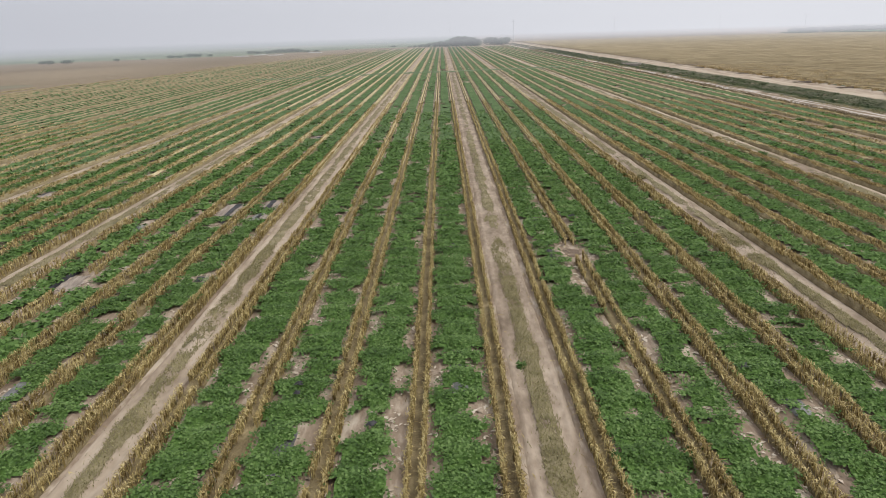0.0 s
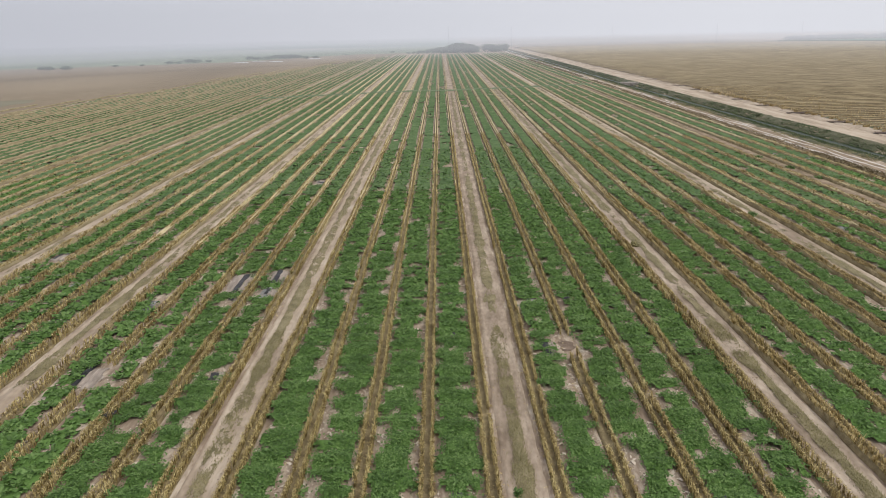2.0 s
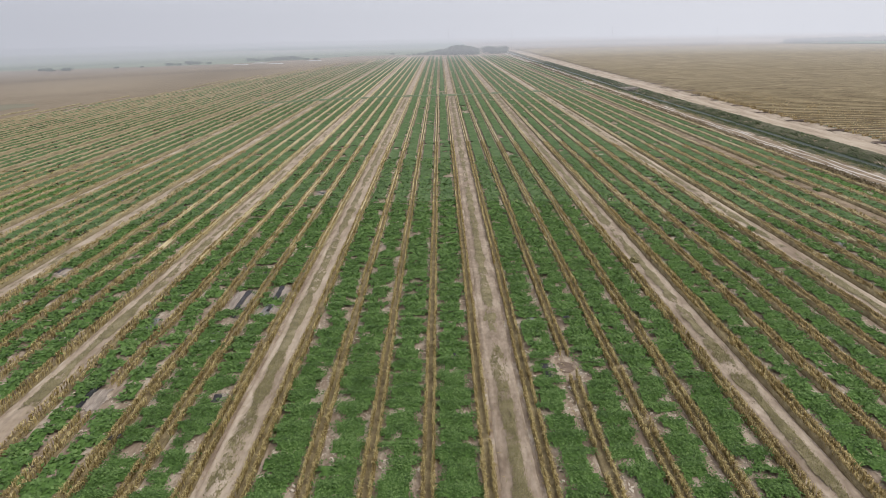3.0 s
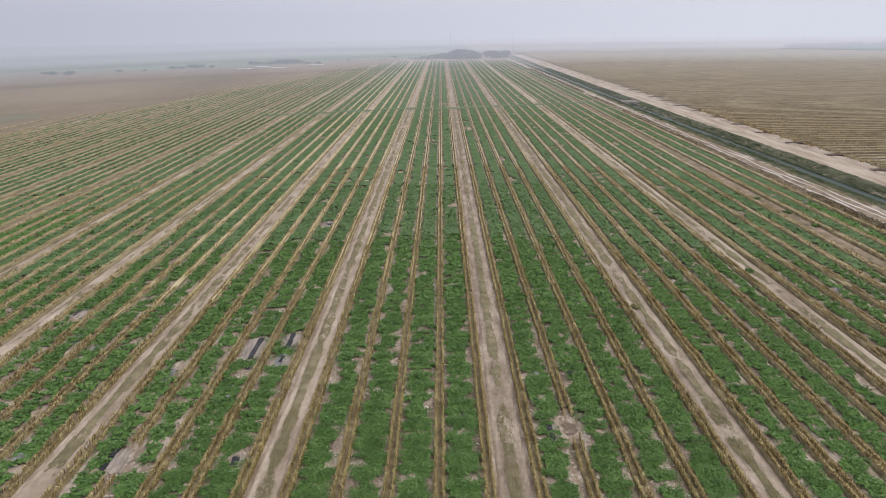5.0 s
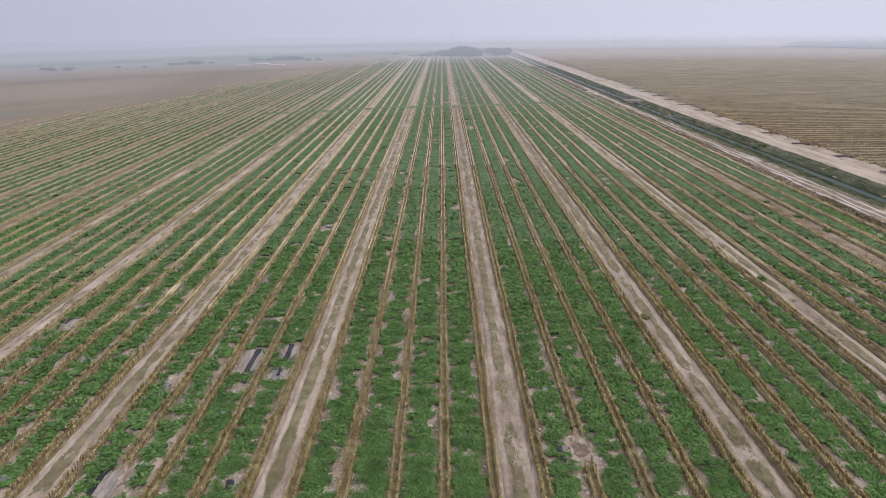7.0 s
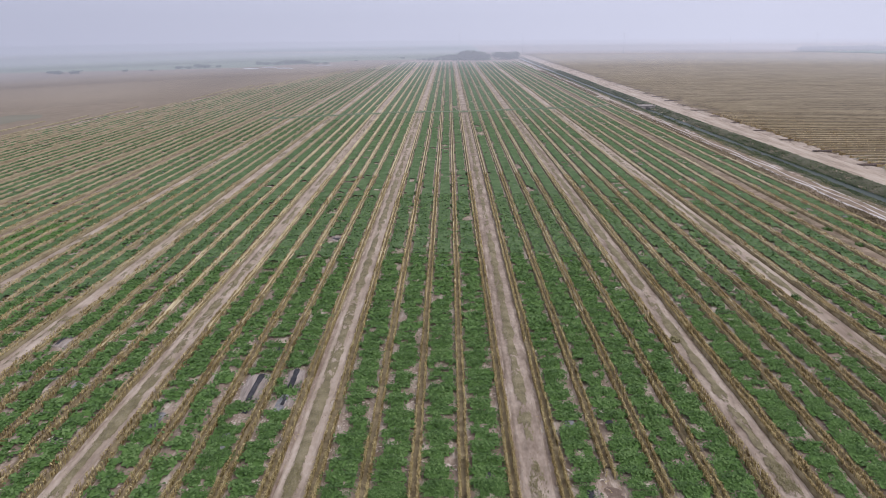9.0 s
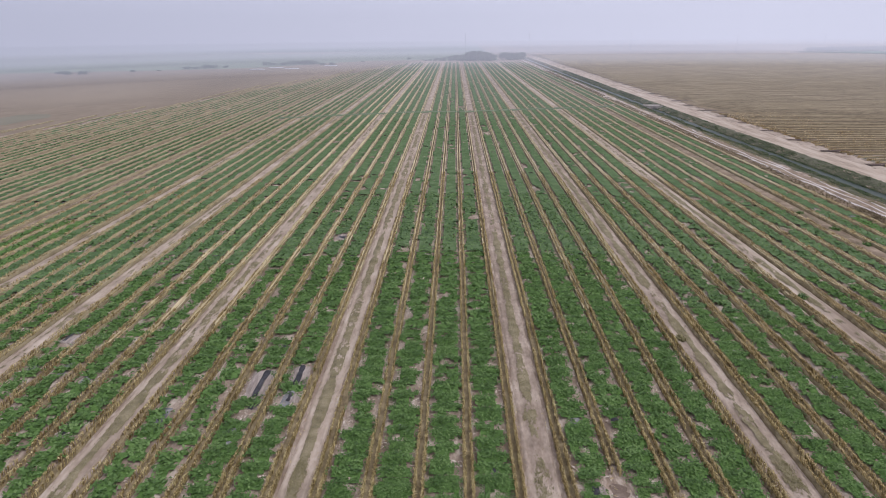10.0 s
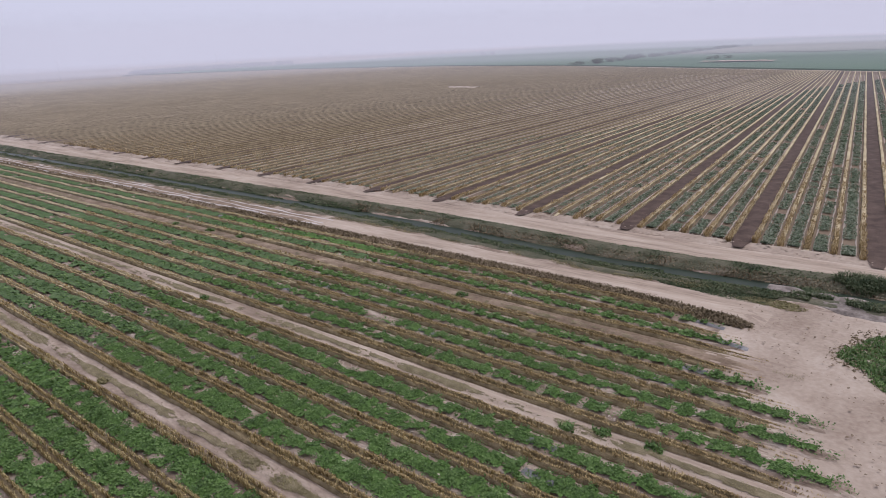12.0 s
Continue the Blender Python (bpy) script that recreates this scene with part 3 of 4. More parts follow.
def grain_strip(k):
    xm = strip_x(k)
    y0, y1 = float(row_end(xm)) + rnd() * 2.0, min(430.0, field_edge(xm) + (50 if xm < -19 else 0)) - (18 if xm > -25 else 70) * hashed(k, 3)
    if xm < -6:
        y0 = max(y0, abs(xm) * 0.9 - 4)
    if y1 - y0 < 5:
        return
    strip = base("grain_strip", (xm, y0, 0), STRAW_LABEL, "grain row", "grain strips of the field")
    spans, last = zone_spans(xm, y0, y1, STALKS if abs(xm) < 14 else STALKS[1:])
    low = float(np.interp(xm, [12, 18], [1.0, 0.85]))
    stalks, ears = [], []
    for a, b, (dens, wid) in spans:
        n = int((b - a) * dens * (1.5 if xm > 14 and wid < 0.03 else 0.75 if xm < -16 else 1))
        for line in (-0.17, 0.17):
            y = a + rnd(n) * (b - a)
            u = line + (0.026 if wid < 0.02 else 0.02) * RNG.standard_normal(n) + 0.05 * (wave(y * 0.6, k + line) - 0.5)
            weak = wave(y * 0.9 + 19 * k, line * 10)
            keep = (weak > 0.16) & ~bare(xm + u, y, True) & (rnd(len(y)) < 0.08 + (y - y0) / (5.0 if xm > 14 else 0.5))
            y, u = y[keep], u[keep]
            h = low * (1.0 if wid < 0.02 else 0.8 if xm < 0 else 0.95) * (0.34 + 0.18 * wave(y * 0.8 + 3 * k, line * 7))
            if xm > 14:
                h = h * np.clip((y - y0) / 6.0, 0.2, 1.0)
            stalks.append(blades(np.stack([u, y - y0, 0 * u], 1), h, np.full(len(u), wid), lean=0.2 if wid < 0.02 else 0.4 if xm > 14 else 0.2, simple=wid > 0.02))
            if wid < 0.02:
                m = len(u) // 3
                side = line + np.sign(line) * 0.05 * rnd(m) + 0.03 * RNG.standard_normal(m)
                stalks.append(leaves(np.stack([side, y[:m] - y0, h[:m] * (0.3 + 0.5 * rnd(m))], 1), np.full(m, 0.22), 1.4, 0.07))
            m = int(len(u) * (0.85 if wid < 0.02 else 1.0))
            tops = np.stack([u + 0.02 * RNG.standard_normal(len(u)), y - y0, h * (0.72 + 0.25 * rnd(len(u)))], 1)[:m]
            ears.append(leaves(tops, np.full(m, 0.1 if wid < 0.02 else 0.13 if wid < 0.03 else 0.22), 1.3, 0.12 if wid < 0.02 else 0.16))
    v, q = joined(ears)
    if len(v):
        piece("chaff", v, q, EARS if xm < 14 else PALE_EARS, strip, "pale dry nodding grain ears")
    # broken straw lying beside the strip
    n = int(max(0, min(40, y1) - y0) * (6 if abs(xm) < 14 else 0))
    if n:
        y = y0 + rnd(n) * (min(40, y1) - y0)
        u = np.sign(rnd(n) - 0.5) * (0.2 + 0.35 * rnd(n) ** 1.5)
        stalks.append(leaves(np.stack([u, y - y0, 0.03 + 0.09 * np.clip(np.abs(u) - 0.3, 0, 1) + 0.02 * rnd(n)], 1), np.full(n, 0.2), 0.15, 0.05))
    v, q = joined(stalks)
    if len(v):
        piece("straw", v, q, STRAW if xm < 19 else BROWN_STRAW, strip)
    # matted straw under the stalks near by, a closed ridge of grain far off
    parts_ = []
    ys = np.concatenate([np.arange(y0, min(last, y1, 40), 0.45), np.arange(max(y0, 40), min(last, y1), 1.1)])
    if len(ys) > 2:
        us = np.array([-0.22, -0.17, -0.08, 0.08, 0.17, 0.22]) * (1.0 if xm < 14 else 1.5)
        Y, U = np.meshgrid(ys, us, indexing="ij")
        Z = np.array([0.004, 0.13, 0.06, 0.06, 0.13, 0.004])[None] * (0.5 + wave(Y * 2, U * 5 + k)) * (np.interp(np.hypot(xm, Y), [28, 40], [1.0, 1.1]) if xm < 14 else 2.0)
        U = U + 0.07 * (wave(Y * 1.6, U * 3 + k) - 0.5)
        start = np.clip((Y - y0 - 0.6) / (5.0 if xm > 14 else 1.5), 0, 1)
        Z = Z * start - 0.03 * (start < 0.05)
        ok = (~bare(xm + U, Y, True) & (wave(Y * 1.4, 0 * Y + k * 3.0) < 0.25 + 1.6 * start)).reshape(-1)
        qq = sheet_quads(len(ys), 6)
        parts_.append((np.stack([U, Y - y0, Z], -1).reshape(-1, 3), qq[ok[qq].all(1)]))
    last = max(y0, 2 + math.sqrt(max(0, 46 * 46 - xm * xm)))
    if y1 - last > 4:
        ys = np.concatenate([np.arange(last, min(120, y1), 1.0), np.arange(max(last, 120), y1, 2.4)])
        us = np.array([-0.26, -0.22, -0.13, -0.09, 0.09, 0.13, 0.22, 0.26])
        Y, U = np.meshgrid(ys, us, indexing="ij")
        Z = np.array([0.004, 0.27, 0.27, 0.02, 0.02, 0.27, 0.27, 0.004])[None] * (0.72 + 0.4 * hashed((Y * 7).astype(int), k)) * np.interp(np.hypot(xm, Y - 2), [46, 64], [0.7, 1.05])
        U = U + 0.05 * (wave(Y * 0.3, U + k) - 0.5)
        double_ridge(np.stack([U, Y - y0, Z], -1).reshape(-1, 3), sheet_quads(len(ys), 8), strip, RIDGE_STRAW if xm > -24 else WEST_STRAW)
    v, q = joined(parts_)
    if len(q):
        piece("straw_mat", v, q, STRAWBED, strip)


def lane(k):
    """A drive lane: bare dirt with two wheel ruts and dry grass between them."""
    a, b = strip_x(k) + 0.36, strip_x(k + 1) - 0.36
    xm, w = (a + b) / 2, (b - a) / 2
    y0, y1 = float(row_end(xm)), field_edge(xm)
    if xm < -6:
        y0 = max(y0, abs(xm) * 0.9 - 4)
    if y1 - y0 < 5:
        return
    ys = np.concatenate([np.arange(y0, 90, 0.4), np.arange(max(90, y0), y1, 3.0), [y1]])
    us = np.array([-1, -0.82, -0.68, -0.5, -0.34, -0.15, 0.15, 0.34, 0.5, 0.68, 0.82, 1.0]) * w
    hs = np.array([-0.06, 0.05, 0.02, 0.012, 0.045, 0.075, 0.075, 0.045, 0.012, 0.02, 0.05, -0.06])
    Y, U = np.meshgrid(ys, us, indexing="ij")
    Z = hs[None] * (0.6 + 0.8 * wave(Y * 1.1, U * 3 + k)) + 0.012 + 0.02 * rnd(*Y.shape)
    drift = 0.1 * (wave(Y * 0.25, k) - 0.5)
    Z = Z - 0.14 * (1 - np.clip((Y - y0 - 3.0 * wave(U * 2.5, 0 * U + k)) / 2.0, 0, 1))
    track = base("drive_lane", (xm, y0, 0), "bare pale dirt drive lane with two wheel ruts and dry grass between", "farm track", "drive lanes of the field", "structure")
    v = np.stack([U + drift, Y - y0, Z], -1).reshape(-1, 3)
    piece("dirt", v, sheet_quads(len(ys), 12), LANE_SOIL if k in (0, 5) else TRACK if -22 < k < 0 else ROAD if k == 10 else WEEDY_SOIL, track)
    rate = {0: 0.27, 5: 0.22, -5: 0.36, 10: 0.28, -10: 0.5}.get(k, 0.6)

    def grassy(u, y):
        g = wave(y * 0.22 + 13 * k, 0 * u + k) * 0.55 + wave(y * 1.3 + 5 * k, u * 2 + k) * 0.45
        reach = 0.16 + (0.06 if k == 0 else 0) * (y < 19) + 0.26 * wave(y * 0.8, k + 7 + 0 * u)
        return np.where(np.abs(u) < reach, g - (rate + 0.02) + (0.1 if k == 0 else 0.05) * (y < 19) + (0.14 if k == 5 else 0) * (y < 27), -1.0)

    # a low mat of dry grass, ragged along its edges
    ym = np.concatenate([np.arange(y0, 60, 0.14), np.arange(max(60, y0), min(y1, 170), 0.35)])
    um = np.linspace(-0.46, 0.46, 14)
    YM, UM = np.meshgrid(ym, um, indexing="ij")
    ragged = YM + 0.16 * (rnd(*YM.shape) - 0.5)
    UM = UM + 0.05 * (rnd(*UM.shape) - 0.5)
    ZM = np.interp(UM, us, hs) * (0.6 + 0.8 * wave(YM * 1.1, UM * 3 + k)) + 0.035 + 0.025 * rnd(*YM.shape)
    on = ((grassy(UM, ragged) > 0.42 * (rnd(*YM.shape) - 0.5)) & (YM > y0 + 4)).reshape(-1)
    qm = sheet_quads(len(ym), 14)
    qm = qm[on[qm].sum(1) >= 3]
    if len(qm):
        used = np.unique(qm)
        at = np.zeros(len(on), int)
        at[used] = np.arange(len(used))
        piece("grass_mat", np.stack([UM, ragged - y0, ZM], -1).reshape(-1, 3)[used], at[qm], GRASSMAT, track, "matted dry olive grass")
    tufts_ = []
    for ya, yb, dens, wid in ((9.5, 30, 800 if k in (-5, 0, 5) else 250, 0.012), (30, 58, 70, 0.02)):
        ya = max(ya, y0)
        if yb > ya:
            u, y = scatter(ya, yb, dens, 0.6)
            keep = (grassy(u + 0.05 * RNG.standard_normal(len(u)), y) > 0.2 * (rnd(len(u)) - 0.5)) | (rnd(len(u)) < 0.012)
            u, y = u[keep], y[keep]
            tufts_.append(blades(np.stack([u, y - y0, np.interp(u, us, hs) * (0.6 + 0.8 * wave(y * 1.1, u * 3 + k)) + 0.03], 1), np.full(len(u), 0.05 + wid), np.full(len(u), wid), 0.9, True))
    v, q = joined(tufts_)
    if len(v):
        piece("grass", v, q, GRASS, track, "dry olive grass")
    # crumbs of earth lying in the ruts
    n = int(max(0, 50 - y0) * (12 if k >= 5 else 6))
    if n:
        u, y = (rnd(n) * 2 - 1) * w * 0.9, y0 + rnd(n) * (50 - y0)
        v, q = leaves(np.stack([u, y - y0, 0.1 + 0.02 * rnd(n)], 1), 0.03 + 0.06 * rnd(n) ** 2, 0.5)
        piece("clods", v, q, WEEDY_SOIL, track, kind="stuff")


for k in range(-60, 18):
    if is_lane(k):
        lane(k)
    else:
        vine_bed(k)
for k in range(-60, 19):
    grain_strip(k)

# ---- torn plastic lying bare in the beds ----
def mound_z(x, y):
    """Height of the raised soil at a place in the field."""
    k = next(q for q in range(-60, 18) if strip_x(q) <= x < strip_x(q + 1))
    u = x - (strip_x(k) + strip_x(k + 1)) / 2
    return float(np.interp(abs(u), [0.0, 0.3, 0.55, 0.78], [0.12, 0.11, 0.06, 0.003])) * (0.7 + 0.6 * float(wave(y * 1.3, u * 4 + k * 9)))


def cloth(bm, x0, x1, y0, y1, lift, seed, ragged):
    """A rumpled sheet draped over the bed, its long edges ragged, with a folded-under rim."""
    nx, ny = max(3, int((x1 - x0) / 0.09)), max(3, int((y1 - y0) / 0.16))
    rows = []
    for j in range(ny + 1):
        v = j / ny
        row = []
        for i in range(nx + 1):
            u = i / nx
            x = x0 + (x1 - x0) * u + ragged * (float(wave(seed + v * 6, 3.1 * seed + u)) - 0.5)
            y = y0 + (y1 - y0) * v + ragged * (float(wave(7 * seed + u * 5, seed + v)) - 0.5)
            z = mound_z(x, y) + lift + 0.05 * float(wave(x * 8 + seed, y * 1.1)) - (0.04 if i in (0, nx) or j in (0, ny) else 0)
            row.append(bm.verts.new((x, y, z)))
        rows.append(row)
    for a, b in zip(rows, rows[1:]):
        for i in range(nx):
            bm.faces.new((a[i], a[i + 1], b[i + 1], b[i]))


def plastic_sheet(sheet, strips, label):
    """Dusty plastic over the bed, with black strips of newer plastic on it."""
    t = base("plastic_sheet", ((sheet[0] + sheet[1]) / 2, (sheet[2] + sheet[3]) / 2, 0), label, "plastic sheet", "torn plastic mulch in the beds")
    off = Matrix.Translation(-t.location)
    for i, (name, box, mat, lift, ragged) in enumerate([("dusty_sheet", sheet, DUSTY, 0.035, 0.3)] + [("black_strip", b, BLACK, 0.075, 0.1) for b in strips]):
        bm = bmesh.new()
        cloth(bm, *box, lift, 3.7 + sheet[0] + i, ragged)
        bm.transform(off)
        part(name, bm, mat, t, "black plastic strip" if i else "dusty pale plastic")


SHEET = "dusty pale plastic mulch lying bare with a black strip"
for sheet_, strips_ in (((-12.95, -11.65, 35.3, 38.3), [(-12.42, -12.08, 35.4, 38.2)]), ((-10.75, -9.85, 36.4, 38.7), [(-10.48, -10.18, 36.3, 38.8)]), ((-11.95, -11.6, 34.2, 35.1), [(-12.25, -12.0, 34.1, 35.1)]),
                        ((-10.2, -9.7, 34.8, 35.7), [(-10.45, -10.25, 34.9, 35.8)]), ((-12.6, -11.6, 40.4, 41.6), [(-12.2, -11.95, 40.2, 41.9)]), ((4.45, 4.9, 26.6, 28.2), [(4.42, 4.76, 26.75, 27.4), (4.4, 4.74, 27.5, 28.15)]),
                        ((-15.95, -15.3, 24.8, 26.6), [(-16.2, -15.95, 24.9, 27.3)]), ((-10.5, -9.8, 25.2, 25.9), [(-10.42, -10.08, 25.15, 25.8)]), ((-26.6, -25.7, 41.6, 42.9), [(-26.5, -26.2, 42.0, 43.1)]),
                        ((0.15, 0.6, 28.7, 29.3), [(0.2, 0.5, 28.75, 29.3)]), ((-12.7, -11.8, 63.4, 65.2), [(-12.5, -11.9, 63.9, 64.5)]), ((-20.9, -20.3, 31.0, 32.0), [(-20.8, -20.55, 31.0, 32.1)])):
    plastic_sheet(sheet_, strips_, SHEET)


def plastic_scrap(x, y, w):
    bm = bmesh.new()
    cloth(bm, x - w, x + w, y - w * 0.8, y + w * 0.8, 0.22, x, w)
    part_ob = part("plastic_scrap", bm, BLACK, None)
    return tagged(part_ob, "torn scrap of black plastic lying on the vines", "plastic scrap", "torn plastic scraps")


for sx, sy, sw in SCRAPS:
    plastic_scrap(sx, sy, sw)

# the damp hollow in the bare spot
bm = bmesh.new()
rings = []
for r, dz in ((0.06, 0.03), (0.14, 0.0), (0.24, -0.005), (0.33, 0.01), (0.42, 0.005), (0.48, -0.06)):
    rings.append([bm.verts.new((5.5 + r * (1 + 0.5 * (float(wave((a % 24) * 0.9, 0.0)) - 0.5)) * math.cos(a * math.pi / 12), 28.0 + 1.3 * r * (1 + 0.4 * (float(wave(a * 0.7, 4 + r)) - 0.5)) * math.sin(a * math.pi / 12), 0.035 + dz)) for a in range(24)])
for a, b in zip(rings, rings[1:]):
    for i in range(24):
        bm.faces.new((a[i], a[(i + 1) % 24], b[(i + 1) % 24], b[i]))
bm.faces.new(rings[0])
tagged(part("hollow", bm, DAMP, None), "dark damp hollow in the bare sandy spot", "hollow", kind="structure")

# ---- the ditch, its banks and the dirt roads beside it ----
def margin_edge(y):
    """Where the weedy margin of the field gives way to the dirt track."""
    return np.interp(y, [13, 15.5, 24, 46, 80], [40.9, 42.2, 43.1, 43.3, 43.3])


ry = np.concatenate([np.arange(-30, 200, 1.5), np.arange(200, 505, 6.0)])


def wander(seed, amount, scale=0.15):
    return amount * (wave(ry * scale + seed, np.full(len(ry), seed)) - 0.5)


shift = ditch_shift(ry)
far_ry = (ry > 12.5) & (ry < 62)
strip_sheet("road_west", ry[far_ry], (margin_edge(ry) - 0.3 + wander(3, 0.8))[far_ry], (46.9 + wander(5, 0.9))[far_ry], 0.035, ROAD, 8, 0.05, "pale packed dirt track along the ditch", "dirt road")
rut_ry = ry >= 58
strip_sheet("rutted_track", ry[rut_ry], np.full(int(rut_ry.sum()), 43.2), (46.9 + wander(5, 0.9))[rut_ry], 0.03, WEEDY_SOIL, 8, 0.06, "pale brown rutted dirt track beside the ditch", "dirt road")
for rx_, wd_ in ((43.1, 0.85), (44.3, 0.6), (45.2, 0.7)):
    strip_sheet("wheel_rut", ry[rut_ry], (rx_ + np.minimum(shift, 0) + wander(rx_, 0.7))[rut_ry], (rx_ + wd_ + np.minimum(shift, 0) + wander(rx_, 0.7) + wander(rx_ + 7, 0.5, 0.5))[rut_ry], 0.075, RUT, 3, 0.03, "pale wheel rut along the ditch with painted wet sheen", "wheel rut")
strip_sheet("road_east", ry, 53.0 + shift + wander(8, 0.7), 57.9 + wander(9, 0.8), 0.05, ROAD, 12, 0.08, "wide pale dirt track between ditch and grain field", "dirt road")
strip_sheet("headland", ry, 57.3 + wander(11, 0.9) + wander(12, 0.6, 0.6), 60.2 + wander(13, 0.5), 0.035, PALE, 10, 0.2, "pale crumbled soil headland at the ends of the rows", "headland")
strip_sheet("water", ry, 48.0 + shift + wander(31, 0.5, 0.3), 50.7 + shift + wander(33, 0.4, 0.3), -0.4, WATER, 3, 0, "still dark water in the irrigation ditch", "water")
silt = (ry > 14) & (ry < 62)
# a narrow pale strip with wavering edges along the near side of the water
strip_sheet("waterside_strip", ry[silt], (48.05 + shift + wander(41, 0.4, 0.4))[silt], (48.45 + shift + wander(43, 0.7, 0.25) + wander(45, 0.5, 0.8))[silt], -0.37, WATERSIDE, 4, 0.0, "pale strip along the water's edge", "silt")
bank_u = np.linspace(0, 1, 9)
for name_, xa, xb, mat_, label_ in (("bank_west", 45.7, 48.4, BANKTURF, "weedy green earth bank of the ditch"), ("bank_east", 50.4, 53.2, BANKTURF, "weedy brown earth bank of the ditch")):
    bx_ = xa + (xb - xa) * bank_u[None, :] + shift[:, None] + wander(xa, 0.6)[:, None] + wander(xa + 3, 0.5, 0.7)[:, None] * (2 * bank_u[None, :] - 1)
    bz_ = np.maximum(ditch_floor(bx_, ry[:, None]), -0.5) + 0.03 + 0.16 * (wave(bx_ * 1.8, ry[:, None] * 1.1) - 0.2)
    bz_[:, [0, -1]] -= 0.12
    piece(name_, np.stack([bx_, np.repeat(ry[:, None], 9, 1), bz_], -1).reshape(-1, 3), sheet_quads(len(ry), 9), mat_, None, label_, "ditch bank", kind="structure")
# the muddy flat where the ditch widens beside the turning place
mud_y = np.arange(4, 15.5, 0.5)
mud_w = np.sin(np.linspace(0.15, 3.0, len(mud_y)))
strip_sheet("mud_flat", mud_y, 48.4 - 2.4 * mud_w + 0.6 * wave(mud_y * 0.9, 0 * mud_y), 49.3 + 0.5 * mud_w + 0.4 * wave(mud_y * 0.8, 4 + 0 * mud_y), 0.13, MUD, 16, 0.3, "grey cracked mud beside the ditch", "mud")
# the sandy turning place where the rows end
ty = np.arange(-30, 16, 0.8)
strip_sheet("turning_place", ty, np.interp(ty, [-30, -8, 2, 6.3, 7.6, 10.6, 13.2, 16], [-4, -2, 18, 26, 31, 35.5, 38.6, 42]) - 7 + 1.2 * (wave(ty * 0.5, 3 + 0 * ty) - 0.5),
            46.6 + 0.5 * wave(ty * 0.7, 9 + 0 * ty), 0.03, PALE, 40, 0.05, "bare pale sandy ground at the end of the rows", "dirt ground")


def tufts(name, x, y, z, height, size, mat, label, category):
    """Low weeds: leaves at all heights and a few stalks."""
    m = len(x) // 4
    v, q = joined([leaves(np.stack([x, y, z + height * rnd(len(x))], 1)[m:], size[m:] * 3.2, 1.3, 0.3), blades(np.stack([x, y, z], 1)[:m], height[:m], size[:m], 0.7, True)])
    return piece(name, v, q, mat, None, label, category, kind="stuff")


def band(n, x0, x1, y0, y1, near=1.6):
    return x0 + rnd(n) * (x1 - x0), y0 + (rnd(n) ** near) * (y1 - y0)


def bank_z(x, y):
    return np.maximum(ditch_floor(x, y), -0.38)


def bank_weeds(name, x0, x1, n, mat, height, label, thresh, ya=-25, yb=330, leaf=0.058, near=2.0):
    """Weeds along the ditch, patchy; from 45 eastwards they follow its swing."""
    x, y = band(n, x0, x1, ya, yb, near)
    if x0 < 42:
        keep_in = x < margin_edge(y)
        x, y = x[keep_in], y[keep_in]
    else:
        x = x + ditch_shift(y) + 0.5 * (wave(y * 0.3, 0 * y + x0) - 0.5)
    keep = wave(y * 0.12 + x0, x * 0.5) * 0.55 + wave(y * 0.6, x * 1.1 + x0) * 0.45 > thresh
    x, y = x[keep], y[keep]
    grow = 1 + np.clip(y - 40, 0, 300) / 220
    tufts(name, x, y, bank_z(x, y), height * (0.5 + 0.9 * rnd(len(x))), leaf * grow, mat, label, "weeds")


bank_weeds("west_bank_weeds", 46.3, 48.1, 48000, WEED, 0.16, "thick green weeds on the near bank of the ditch", 0.3, 12, 330)
bank_weeds("west_bank_grass", 45.4, 46.9, 30000, GRASS, 0.1, "low olive grass between track and ditch", 0.5, 12, 330, 0.04)
bank_weeds("east_bank_weeds", 51.35, 53.0, 44000, WEED, 0.1, "patchy green weeds along the far bank of the ditch", 0.34)
bank_weeds("east_bank_dead_weeds", 50.5, 51.7, 11000, DEADWEED, 0.14, "brown dead weeds on the far bank of the ditch", 0.34, -25, 62, near=1.0)
bank_weeds("east_slope_weeds", 50.3, 51.6, 14000, WEED, 0.08, "low green weeds down the far slope of the ditch", 0.25, 60, 330, 0.07)
bank_weeds("water_weeds", 48.6, 49.3, 9000, WEED, 0.08, "green weeds floating along the water's edge", 0.55, 18, 200)
wy = np.concatenate([np.arange(13, 200, 1.5), np.arange(200, 505, 6.0)])
strip_sheet("weedy_margin", wy, 40.2 + 0 * wy, margin_edge(wy) + 0.5 * wave(wy * 0.4, 0 * wy), 0.03, WEEDY_SOIL, 8, 0.1, "brown weedy soil margin beside the last row", "field margin")
bank_weeds("margin_dead_weeds", 40.9, 43.4, 15000, DEADWEED, 0.2, "brown dead weeds crowding the margin of the field", 0.12, 14, 75, 0.055, 1.3)
bank_weeds("headland_dead_weeds", 40.6, 44.2, 42000, DEADWEED, 0.2, "brown dead weeds between the last grain strip and the track", 0.27, 14.5, 330, 0.05)


